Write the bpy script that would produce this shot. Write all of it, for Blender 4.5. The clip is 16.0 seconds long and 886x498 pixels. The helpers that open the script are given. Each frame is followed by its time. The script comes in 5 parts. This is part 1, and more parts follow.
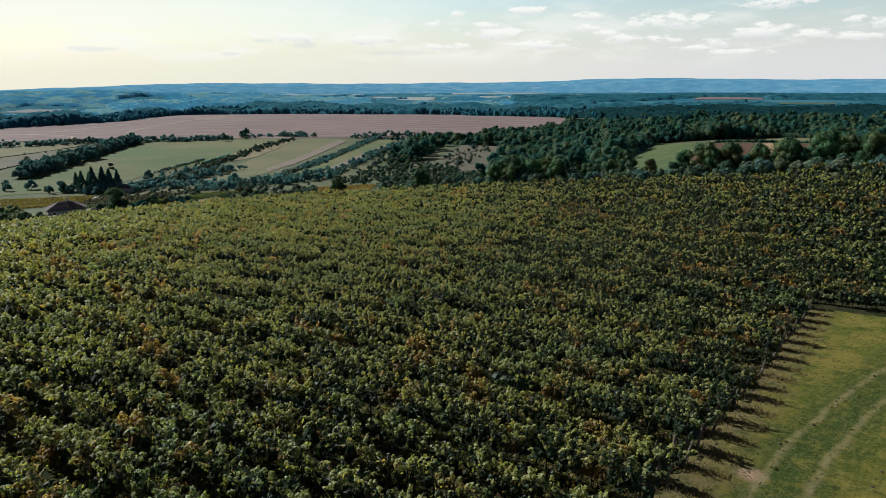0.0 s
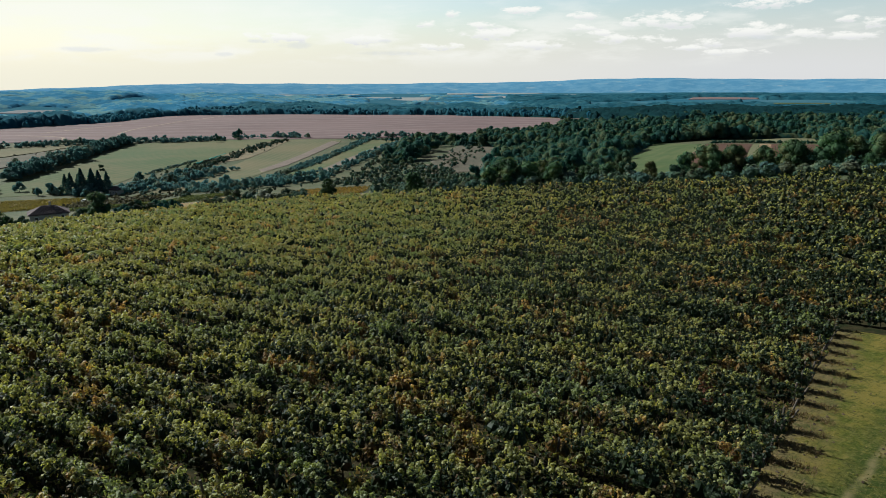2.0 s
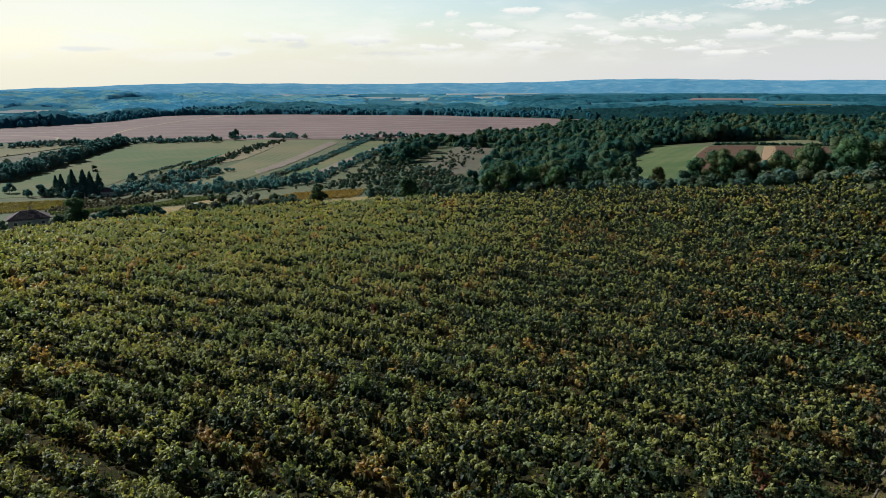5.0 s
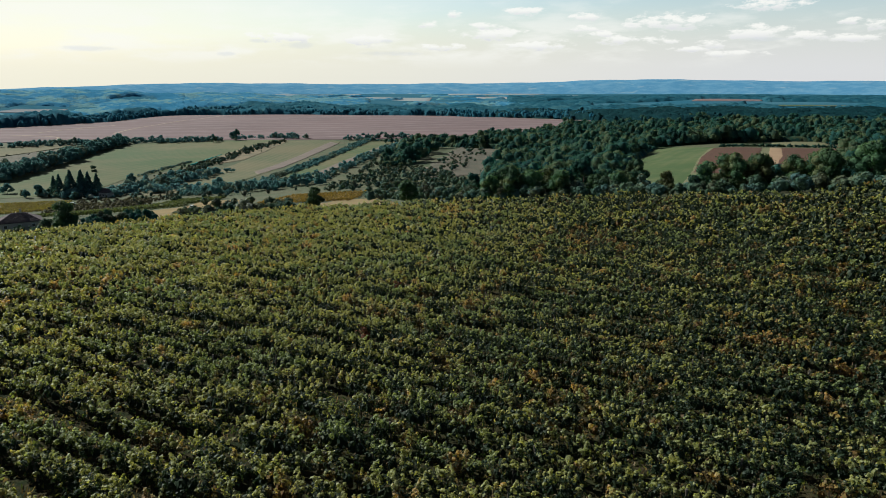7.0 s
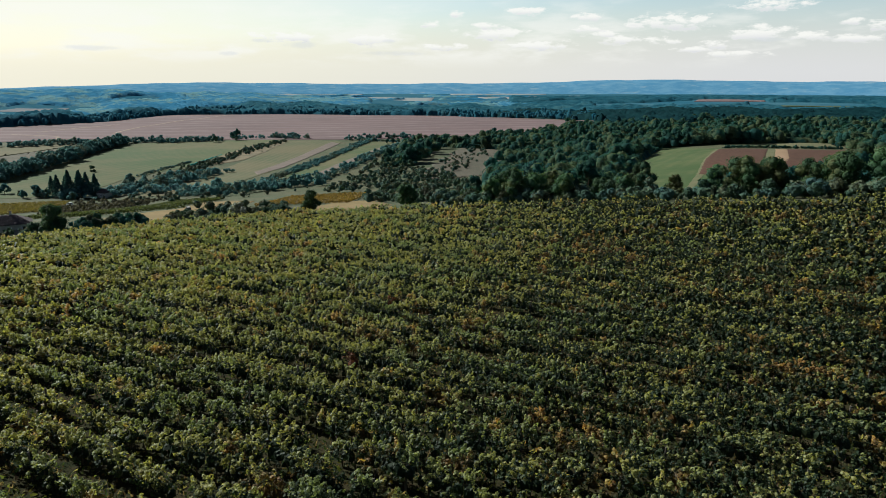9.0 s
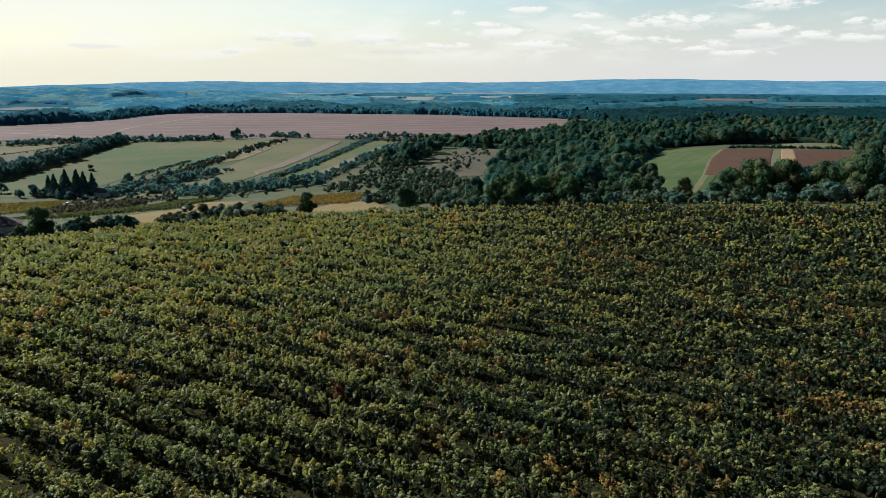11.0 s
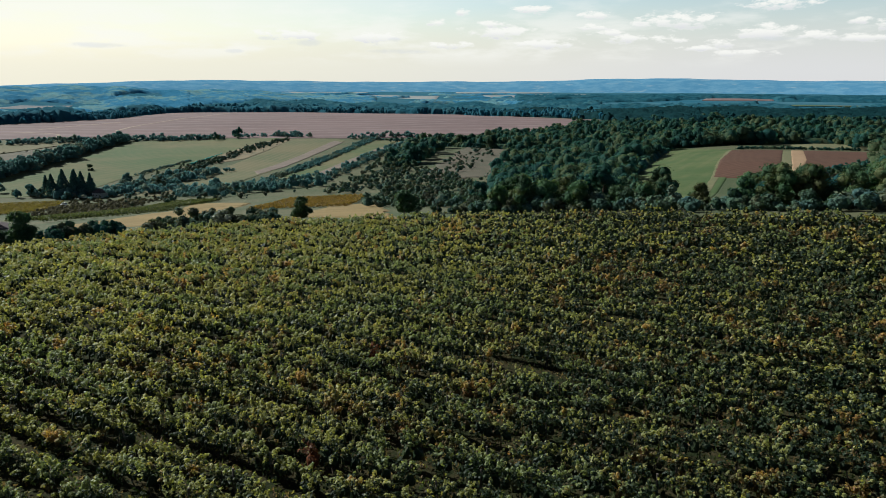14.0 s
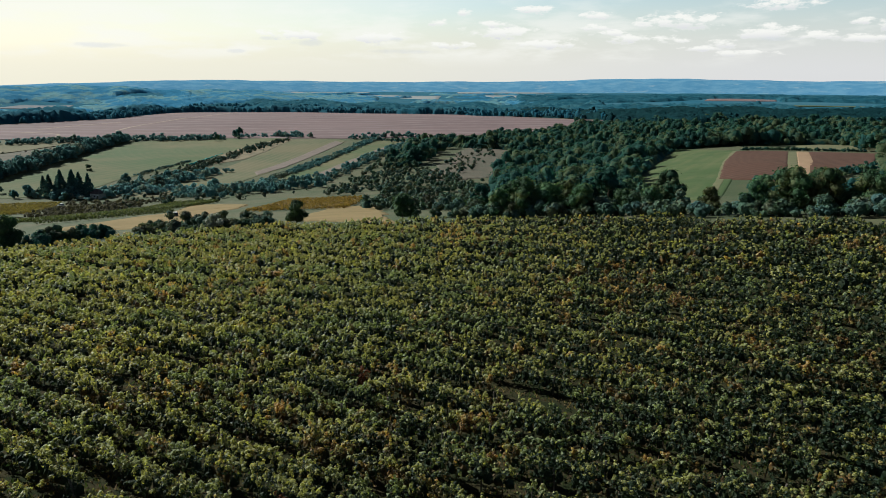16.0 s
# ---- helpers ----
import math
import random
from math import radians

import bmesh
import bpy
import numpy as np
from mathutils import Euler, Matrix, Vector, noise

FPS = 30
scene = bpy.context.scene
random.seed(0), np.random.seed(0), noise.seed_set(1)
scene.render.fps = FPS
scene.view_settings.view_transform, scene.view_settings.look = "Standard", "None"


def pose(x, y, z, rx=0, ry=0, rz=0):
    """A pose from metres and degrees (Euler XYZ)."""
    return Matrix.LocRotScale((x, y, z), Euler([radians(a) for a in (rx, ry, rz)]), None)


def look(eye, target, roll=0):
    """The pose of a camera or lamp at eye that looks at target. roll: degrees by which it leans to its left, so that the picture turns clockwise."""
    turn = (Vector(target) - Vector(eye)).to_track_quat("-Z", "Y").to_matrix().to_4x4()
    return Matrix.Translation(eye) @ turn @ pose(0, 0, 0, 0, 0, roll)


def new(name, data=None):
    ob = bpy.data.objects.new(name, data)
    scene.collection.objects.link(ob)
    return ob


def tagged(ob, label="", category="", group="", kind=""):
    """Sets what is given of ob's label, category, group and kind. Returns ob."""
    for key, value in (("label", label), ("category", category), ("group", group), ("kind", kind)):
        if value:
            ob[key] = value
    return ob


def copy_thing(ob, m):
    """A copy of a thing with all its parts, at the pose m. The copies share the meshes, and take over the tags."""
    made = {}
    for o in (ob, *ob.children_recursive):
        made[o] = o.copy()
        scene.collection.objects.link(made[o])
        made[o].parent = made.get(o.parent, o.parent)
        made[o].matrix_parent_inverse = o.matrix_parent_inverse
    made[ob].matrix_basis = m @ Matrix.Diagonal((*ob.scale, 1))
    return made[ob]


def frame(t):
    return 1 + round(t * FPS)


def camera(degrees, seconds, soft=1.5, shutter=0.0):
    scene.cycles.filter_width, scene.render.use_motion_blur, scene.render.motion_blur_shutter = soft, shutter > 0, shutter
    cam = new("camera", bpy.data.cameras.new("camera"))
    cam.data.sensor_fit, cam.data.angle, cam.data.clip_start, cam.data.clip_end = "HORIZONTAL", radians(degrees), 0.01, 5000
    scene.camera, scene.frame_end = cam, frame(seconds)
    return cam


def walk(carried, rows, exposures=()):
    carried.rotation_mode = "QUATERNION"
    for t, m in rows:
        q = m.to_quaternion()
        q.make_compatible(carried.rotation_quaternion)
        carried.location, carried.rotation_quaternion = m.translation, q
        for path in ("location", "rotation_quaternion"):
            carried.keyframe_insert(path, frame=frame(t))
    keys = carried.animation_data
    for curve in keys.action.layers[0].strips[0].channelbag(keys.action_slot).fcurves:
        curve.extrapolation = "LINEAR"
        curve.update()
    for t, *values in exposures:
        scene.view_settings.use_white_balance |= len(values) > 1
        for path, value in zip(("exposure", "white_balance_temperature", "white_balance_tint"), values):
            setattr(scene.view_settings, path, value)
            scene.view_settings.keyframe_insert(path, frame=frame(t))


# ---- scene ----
cam = camera(65.7, 16.0, soft=0.6)
METRES, EYE, TILT, LEAN, TURN = 44.4, 15.0, -5.4, 2.2, 0.0
EXPOSURE = 0.95
ROWS = [
    (0.0, 0.0, 0.0, 0.0, 0.3, -8.36, -2.02),
    (0.5, 0.0025, 0.0313, 0.0031, 0.16, -8.36, -1.98),
    (1.0, 0.0049, 0.0641, 0.0062, 0.04, -8.35, -1.94),
    (1.5, 0.0067, 0.0975, 0.0095, -0.06, -8.34, -1.92),
    (2.0, 0.0082, 0.1309, 0.0125, -0.12, -8.33, -1.93),
    (2.5, 0.0097, 0.1647, 0.0153, -0.15, -8.32, -1.96),
    (3.0, 0.012, 0.1985, 0.0184, -0.2, -8.33, -1.97),
    (3.5, 0.0153, 0.2326, 0.0217, -0.23, -8.32, -1.99),
    (4.0, 0.0189, 0.2672, 0.0257, -0.24, -8.31, -2.01),
    (6.5, 0.0315, 0.428, 0.0437, -0.05, -8.31, -2.13),
    (7.0, 0.0334, 0.459, 0.0469, -0.01, -8.3, -2.17),
    (7.5, 0.0357, 0.4897, 0.0498, 0.0, -8.3, -2.21),
    (8.0, 0.038, 0.5203, 0.0527, 0.04, -8.3, -2.22),
    (8.5, 0.0401, 0.5511, 0.0552, 0.09, -8.3, -2.25),
    (9.0, 0.0419, 0.5816, 0.0582, 0.15, -8.31, -2.28),
    (11.5, 0.0493, 0.735, 0.0715, 0.33, -8.43, -2.38),
    (12.0, 0.0504, 0.7648, 0.0739, 0.37, -8.46, -2.4),
    (12.5, 0.0514, 0.7942, 0.0769, 0.41, -8.47, -2.42),
    (13.0, 0.0524, 0.8234, 0.0795, 0.47, -8.46, -2.45),
    (13.5, 0.0534, 0.8524, 0.0821, 0.52, -8.47, -2.47),
    (14.0, 0.0548, 0.8812, 0.0844, 0.58, -8.47, -2.48),
    (14.5, 0.0563, 0.9096, 0.087, 0.63, -8.48, -2.5),
    (15.0, 0.0584, 0.9378, 0.0896, 0.66, -8.48, -2.5),
    (15.5, 0.0602, 0.966, 0.0917, 0.69, -8.47, -2.52),
    (16.0, 0.0621, 0.9934, 0.0937, 0.72, -8.47, -2.54),
]
walk(cam, [(t, pose(0, 0, EYE, TILT, LEAN, TURN) @ pose(METRES * x, METRES * y, METRES * z, 90 + pitch, roll, yaw)) for t, x, y, z, yaw, pitch, roll in ROWS],
     exposures=[(0.0, EXPOSURE, 5800, 10), (16.0, EXPOSURE, 5800, 10)])


# ---- the lie of the land ----
ROW_U, ROW_V = (-0.857, 0.515), (0.515, 0.857)  # along the vine rows, and across them


def smooth(e0, e1, v):
    s = np.clip((v - e0) / (e1 - e0), 0, 1)
    return s * s * (3 - 2 * s)


def row_start(v):
    """Where a row begins: rows end at the headland, which closes beyond the last short row."""
    return np.where(v < 70.5, 5.5 - (v - 27.6) * 0.071, -140.0)


def edge_y(x):
    """The far edge of the vineyard hill."""
    q = np.clip(x, -125, 105) / 100
    return 171.8 - 29.2 * q - 58.3 * q * q + 14.6 * q**3


def hill_z(x, y):
    """The vineyard's slope, which falls away ahead."""
    p, q = np.clip(x, -125, 100) / 100, np.clip(y, -40, 190) / 100
    return 1.6 - 11.95 * p - 11.88 * q - 0.83 * p * p + 11.43 * p * q + 2.34 * q * q + 8.08 * p**3 + 5.27 * p * p * q


DIST = (150, 250, 330, 430, 520, 700, 900, 1350, 1700, 2200, 2800, 3600, 4300, 6000)
LEFT = (-18, -28, -38, -54, -64, -63, -61, -53, -56, -17, -34, -58, -55, -50)
MID = (-14, -25, -36, -44, -48, -52, -55, -51, -62, -60, -58, -58, -55, -50)
RIGHT = (-8, -22, -28, -26, -28, -34, -38, -42, -46, -38, -44, -52, -52, -50)


def ground_z(x, y):
    x, y = np.asarray(x, float), np.asarray(y, float)
    ye = edge_y(x)
    past = np.maximum(y - ye, 0)
    hill = hill_z(x, np.minimum(y, ye)) - 0.11 * past
    d, a = np.hypot(x, y), x / np.maximum(np.abs(y), 60)
    lo, mi, hi = (np.interp(d, DIST, v) for v in (LEFT, MID, RIGHT))
    wl, wr = smooth(0.05, -0.5, a), smooth(0.05, 0.42, a)
    vale = mi + wl * (lo - mi) + wr * (hi - mi)
    vale = vale + 1.5 * np.sin(x / 61 + 1) * np.sin(y / 83) * smooth(300, 700, d)
    # folds in the wooded hills
    vale = vale + 9 * np.sin(x / 170 + y / 420) * np.sin(y / 150 - x / 430 + 0.6) * smooth(1620, 1900, d) * smooth(3300, 2700, d) * smooth(0.1, -0.2, a)
    w = smooth(0, 130, past) * smooth(-60, 20, y)
    return hill * (1 - w) + vale * w


# ---- light ----
SUN_FROM = Vector((-0.85, 0.53, 0.0)).normalized()
SUN_UP = radians(37)
sun = new("sun", bpy.data.lights.new("sun", "SUN"))
sun.data.energy, sun.data.angle, sun.data.color = 5.0, radians(0.55), (0.97, 0.94, 0.79)
sun.matrix_world = look((0, 0, 0), -(SUN_FROM * math.cos(SUN_UP) + Vector((0, 0, math.sin(SUN_UP)))))


def wire(tree, kind, values=()):
    """Adds a node; values go to its inputs by number or name, sockets are linked."""
    node = tree.nodes.new(kind)
    feed(tree, node, values)
    return node


def feed(tree, node, values):
    for key, value in dict(values).items():
        if isinstance(value, bpy.types.NodeSocket):
            tree.links.new(value, node.inputs[key])
        else:
            node.inputs[key].default_value = value


def calc(tree, op, a, b=0.0):
    node = wire(tree, "ShaderNodeMath", {0: a, 1: b})
    node.operation = op
    return node.outputs[0]


def blend(tree, fac, a, b, mode="MIX"):
    node = tree.nodes.new("ShaderNodeMix")
    node.data_type, node.blend_type = "RGBA", mode
    feed(tree, node, {0: fac, 6: a, 7: b})
    return node.outputs[2]


def ramp(tree, fac, lo, hi, a=0.0, b=1.0):
    node = wire(tree, "ShaderNodeMapRange", {0: fac, 1: lo, 2: hi, 3: a, 4: b})
    node.interpolation_type = "SMOOTHSTEP"
    return node.outputs[0]


def rgb(r, g, b):
    return (r, g, b, 1.0)


world = bpy.data.worlds.new("sky")
scene.world = world
world.use_nodes = True
wt = world.node_tree
wt.nodes.clear()
sky = wt.nodes.new("ShaderNodeTexSky")
sky.sky_type, sky.sun_disc, sky.sun_elevation, sky.sun_rotation = "NISHITA", False, SUN_UP, math.atan2(SUN_FROM.x, SUN_FROM.y)
sky.altitude, sky.air_density, sky.dust_density, sky.ozone_density = 150, 1.0, 1.6, 1.0
way = wire(wt, "ShaderNodeTexCoord").outputs["Generated"]
split = wire(wt, "ShaderNodeSeparateXYZ", {0: way}).outputs
azim = calc(wt, "MULTIPLY", calc(wt, "ARCTAN2", split[0], split[1]), 57.3)
elev = calc(wt, "MULTIPLY", calc(wt, "ARCSINE", split[2]), 57.3)
flat = wire(wt, "ShaderNodeCombineXYZ", {0: azim, 1: calc(wt, "MULTIPLY", elev, 2.6), 2: 0.0}).outputs[0]
puffs = wire(wt, "ShaderNodeTexNoise", {"Vector": flat, "Scale": 0.75, "Detail": 6.0, "Roughness": 0.62}).outputs[0]
wisps = wire(wt, "ShaderNodeTexNoise", {"Vector": wire(wt, "ShaderNodeCombineXYZ", {0: azim, 1: calc(wt, "MULTIPLY", elev, 4.5), 2: 3.0}).outputs[0],
                                       "Scale": 0.16, "Detail": 5.0, "Roughness": 0.55}).outputs[0]
# (azimuth, height, half width, half height) of the fair-weather clouds, in degrees
CLOUDS = ((17.2, 4.4, 3.1, 0.6), (14.6, 4.2, 1.0, 0.32), (23.5, 3.5, 2.1, 0.56), (24.0, 5.4, 2.5, 0.4), (6.3, 5.4, 1.6, 0.33), (0.7, 5.2, 0.6, 0.28), (3.8, 3.7, 2.9, 0.5),
          (3.3, 4.3, 1.5, 0.28), (7.4, 2.8, 2.7, 0.42), (11.1, 4.9, 1.2, 0.37), (10.9, 4.0, 1.2, 0.32), (12.0, 3.6, 1.4, 0.28), (13.5, 3.2, 1.5, 0.37), (16.7, 3.0, 1.2, 0.32),
          (20.6, 2.75, 1.1, 0.35), (26.8, 3.2, 1.7, 0.34), (29.7, 3.0, 1.5, 0.33), (29.3, 4.1, 0.7, 0.25), (30.9, 3.8, 0.8, 0.36))
CLOUDS += ((18.9, 2.4, 1.4, 0.2), (22.1, 2.0, 2.4, 0.22), (-6.1, 3.3, 2.1, 0.6), (-13.1, 3.4, 2.7, 0.4), (-1.1, 4.4, 1.0, 0.24), (-0.4, 2.7, 2.0, 0.28))
# thin grey streaks
STREAKS = ((-26.6, 2.35, 2.1, 0.22), (-11.6, 2.8, 1.5, 0.28), (-14.6, 3.1, 1.0, 0.18), (-4.7, 3.1, 0.6, 0.2), (-17.2, 2.1, 0.8, 0.18), (-4.3, 2.2, 2.8, 0.2), (23.9, 3.0, 1.6, 0.18))
cover, belly = 0.0, 0.0
for az, el, w, h in CLOUDS:
    dx = calc(wt, "DIVIDE", calc(wt, "SUBTRACT", azim, az), w * 1.15)
    dy = calc(wt, "DIVIDE", calc(wt, "SUBTRACT", elev, el), h * 1.2)
    near = calc(wt, "SUBTRACT", 1.0, calc(wt, "ADD", calc(wt, "MULTIPLY", dx, dx), calc(wt, "MULTIPLY", dy, dy)))
    mask = calc(wt, "ADD", near, calc(wt, "MULTIPLY", calc(wt, "SUBTRACT", puffs, 0.50), 5.0))
    mask = calc(wt, "MULTIPLY", ramp(wt, mask, 0.05, 1.05), ramp(wt, near, -1.7, 0.1))
    cover = calc(wt, "MAXIMUM", cover, mask)
    belly = calc(wt, "MAXIMUM", belly, calc(wt, "MULTIPLY", mask, ramp(wt, dy, 0.2, -0.9)))
grey = 0.0
for az, el, w, h in STREAKS:
    dx = calc(wt, "DIVIDE", calc(wt, "SUBTRACT", azim, az), w)
    dy = calc(wt, "DIVIDE", calc(wt, "SUBTRACT", elev, el), h)
    near = calc(wt, "SUBTRACT", 1.0, calc(wt, "ADD", calc(wt, "MULTIPLY", dx, dx), calc(wt, "MULTIPLY", dy, dy)))
    grey = calc(wt, "MAXIMUM", grey, ramp(wt, calc(wt, "ADD", near, calc(wt, "MULTIPLY", calc(wt, "SUBTRACT", puffs, 0.5), 3.0)), -0.2, 1.2))
veil = calc(wt, "MULTIPLY", ramp(wt, wisps, 0.44, 0.66), ramp(wt, elev, 9.0, 2.0, 0.0, 0.7))
glow = wire(wt, "ShaderNodeVectorMath", {0: way, 1: (SUN_FROM.x * 0.8, SUN_FROM.y * 0.8, 0.6)})
glow.operation = "DOT_PRODUCT"
glow = glow.outputs["Value"]
# haze low over the land, creamy towards the sun and faintly pink away from it
hazy = blend(wt, ramp(wt, glow, 0.05, 0.75), rgb(8.3, 7.85, 7.1), rgb(9.6, 8.85, 6.7))
low = calc(wt, "MAXIMUM", ramp(wt, elev, 7.5, 0.5, 0.0, 0.92), ramp(wt, glow, 0.30, 0.85, 0.0, 0.85))
low = calc(wt, "MULTIPLY", low, ramp(wt, elev, 30.0, 8.0))
clear = blend(wt, low, blend(wt, 1.0, sky.outputs[0], blend(wt, ramp(wt, elev, 25.0, 8.0), rgb(0.36, 0.36, 0.38), rgb(1.54, 1.50, 1.30)), "MULTIPLY"), hazy)
cover = calc(wt, "MULTIPLY", calc(wt, "MAXIMUM", cover, veil), ramp(wt, elev, 0.8, 2.4))
white = blend(wt, calc(wt, "MULTIPLY", belly, 0.75), rgb(10.5, 9.85, 8.4), rgb(7.3, 6.95, 6.7))
clouded = blend(wt, calc(wt, "MULTIPLY", cover, 0.92), clear, white)
clouded = blend(wt, calc(wt, "MULTIPLY", grey, 0.36), clouded, rgb(6.9, 6.9, 6.8))
wire(wt, "ShaderNodeOutputWorld", {0: wire(wt, "ShaderNodeBackground", {0: clouded, 1: 0.05}).outputs[0]})


# ---- materials ----
def surface(name, build):
    m = bpy.data.materials.new(name)
    m.use_nodes = True
    t = m.node_tree
    t.nodes.clear()
    wire(t, "ShaderNodeOutputMaterial", {0: build(t)})
    return m


def place(t):
    return wire(t, "ShaderNodeNewGeometry").outputs["Position"]


def grain(t, scale, detail=5.0, rough=0.6, at=None, stretch=None):
    at = at or place(t)
    if stretch:
        at = wire(t, "ShaderNodeMapping", {0: at, 2: (0, 0, stretch[1]), 3: stretch[0]}).outputs[0]
    return wire(t, "ShaderNodeTexNoise", {"Vector": at, "Scale": scale, "Detail": detail, "Roughness": rough}).outputs[0]


def solid(t, colour, rough=0.8, bump=None, depth=0.02, metal=0.0, gloss=0.3):
    values = {"Base Color": colour, "Roughness": rough, "Metallic": metal, "Specular IOR Level": gloss}
    if bump is not None:
        values["Normal"] = wire(t, "ShaderNodeBump", {"Strength": 0.8, "Distance": depth, "Height": bump}).outputs[0]
    return wire(t, "ShaderNodeBsdfPrincipled", values).outputs[0]


def leafy(name, deep, mid, light, turn=None, turn_at=0.66, patch=0.55, through_light=0.35, rough=0.5, gloss=0.35, per_tree=0.0, glow=(1.1, 1.1, 0.6), cool=None, clump=None, bump=None):
    """Leaves: each leaf has its own shade; turn is the autumn colour, in patches."""
    def build(t):
        geo = wire(t, "ShaderNodeNewGeometry").outputs
        r = geo["Random Per Island"]
        if clump:  # neighbouring leaves look alike
            r = calc(t, "ADD", calc(t, "MULTIPLY", r, 0.35), ramp(t, grain(t, clump, 3.0), 0.32, 0.68, 0.0, 0.65))
        c = blend(t, ramp(t, r, 0.1, 0.65), rgb(*deep), rgb(*mid))
        c = blend(t, ramp(t, r, 0.6, 1.0), c, rgb(*light))
        if cool:
            c = blend(t, ramp(t, grain(t, 0.13, 2.0), 0.45, 0.62, 0.0, 0.8), c, rgb(*cool))
        if turn:
            spots = grain(t, patch, 3.0)
            wide = grain(t, 0.045, 2.0)
            spots = calc(t, "ADD", calc(t, "ADD", spots, calc(t, "MULTIPLY", wide, 0.35)), calc(t, "MULTIPLY", r, 0.10))
            k = ramp(t, spots, turn_at, turn_at + 0.14)
            warm = blend(t, ramp(t, calc(t, "FRACT", calc(t, "MULTIPLY", r, 7.3)), 0.3, 0.9), rgb(*turn[0]), rgb(*turn[1]))
            c = blend(t, k, c, warm)
        if per_tree:
            own = wire(t, "ShaderNodeObjectInfo").outputs["Random"]
            c = wire(t, "ShaderNodeHueSaturation", {"Hue": calc(t, "ADD", 0.5 - per_tree / 2, calc(t, "MULTIPLY", own, per_tree)),
                                                    "Saturation": 1.0, "Value": calc(t, "ADD", 0.7, calc(t, "MULTIPLY", own, 0.6)), "Color": c}).outputs[0]
        front = solid(t, c, rough, grain(t, bump[0], 4.0, 0.7) if bump else None, bump[1] if bump else 0.02, gloss=gloss)
        back = wire(t, "ShaderNodeBsdfTranslucent", {0: blend(t, 1.0, c, rgb(*glow), "MULTIPLY")}).outputs[0]
        return wire(t, "ShaderNodeMixShader", {0: through_light, 1: front, 2: back}).outputs[0]
    return surface(name, build)


def earth(name, a, b, c, scale=0.02, fine=1.2, lines=None, bump=0.03, gloss=0.13):
    """Fields and ground: two scales of patches; lines = (turn in degrees, spacing in metres, strength, colour)."""
    def build(t):
        k = grain(t, scale, 6.0)
        f = grain(t, fine, 6.0, 0.7)
        col = blend(t, ramp(t, k, 0.35, 0.65), rgb(*a), rgb(*b))
        col = blend(t, ramp(t, f, 0.45, 0.75, 0.0, 0.7), col, rgb(*c))
        if lines:
            at = wire(t, "ShaderNodeMapping", {0: place(t), 2: (0, 0, radians(lines[0]))}).outputs[0]
            band = wire(t, "ShaderNodeTexWave", {"Vector": at, "Scale": 0.314 / lines[1], "Distortion": 0.7, "Detail": 3.0, "Detail Scale": 0.4}).outputs[1]
            band = calc(t, "MULTIPLY", ramp(t, band, 0.45, 0.95), ramp(t, grain(t, 0.03, 4.0), 0.3, 0.6))
            col = blend(t, calc(t, "MULTIPLY", band, lines[2]), col, rgb(*lines[3]))
        return solid(t, col, 0.95, f, bump, gloss=gloss)
    return surface(name, build)


# young shoots are paler; the wider gap in tone also paints sun and shade
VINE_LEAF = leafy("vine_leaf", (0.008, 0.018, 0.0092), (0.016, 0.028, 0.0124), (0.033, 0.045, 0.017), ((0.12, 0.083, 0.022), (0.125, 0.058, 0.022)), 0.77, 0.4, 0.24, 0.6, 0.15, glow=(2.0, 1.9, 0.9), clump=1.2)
LIT_SHOOT_LEAF = leafy("lit_vine_shoot_leaf", (0.146, 0.152, 0.048), (0.188, 0.190, 0.058), (0.250, 0.232, 0.070), ((0.28, 0.20, 0.05), (0.24, 0.115, 0.038)), 0.785, 0.4, 0.44, 0.58, 0.38, glow=(1.95, 1.9, 0.9), cool=(0.104, 0.138, 0.056), clump=0.9)
RED_LEAF = leafy("red_vine_leaf", (0.050, 0.026, 0.012), (0.090, 0.034, 0.016), (0.15, 0.055, 0.024), gloss=0.1)
YELLOW_VINE = leafy("yellowed_vine_leaf", (0.12, 0.085, 0.026), (0.19, 0.13, 0.034), (0.25, 0.155, 0.04), gloss=0.1)
TREE_LEAF = leafy("tree_leaf", (0.012, 0.042, 0.036), (0.023, 0.066, 0.051), (0.048, 0.105, 0.068), ((0.056, 0.090, 0.046), (0.078, 0.098, 0.050)), 0.70, 0.06, 0.36, 0.8, 0.05, per_tree=0.05, glow=(1.15, 1.4, 1.05), cool=(0.019, 0.068, 0.068), clump=0.07, bump=(0.9, 0.7))
SCRUB_LEAF = leafy("scrub_leaf", (0.026, 0.054, 0.035), (0.042, 0.074, 0.046), (0.067, 0.096, 0.057), ((0.075, 0.080, 0.046), (0.062, 0.072, 0.051)), 0.72, 0.16, 0.25, 0.75, 0.08, per_tree=0.06, cool=(0.032, 0.070, 0.066), clump=0.2, bump=(1.2, 0.5))
# valley trees: leaf green paled and blued to carry the haze of distance
HAZED_VALLEY_LEAF = leafy("hazed_valley_leaf", (0.040, 0.098, 0.100), (0.058, 0.116, 0.114), (0.080, 0.138, 0.122), ((0.095, 0.122, 0.085), (0.11, 0.115, 0.09)), 0.74, 0.05, 0.52, 0.8, 0.04, glow=(1.5, 1.6, 1.5), per_tree=0.03, clump=0.12, bump=(0.7, 0.7))
CROWN_LEAF = leafy("edge_tree_leaf", (0.020, 0.050, 0.024), (0.036, 0.076, 0.034), (0.068, 0.112, 0.048), ((0.072, 0.094, 0.038), (0.085, 0.094, 0.040)), 0.74, 0.16, 0.34, 0.65, 0.1, per_tree=0.05, glow=(1.3, 1.4, 0.8), clump=0.25, bump=(1.6, 0.4))
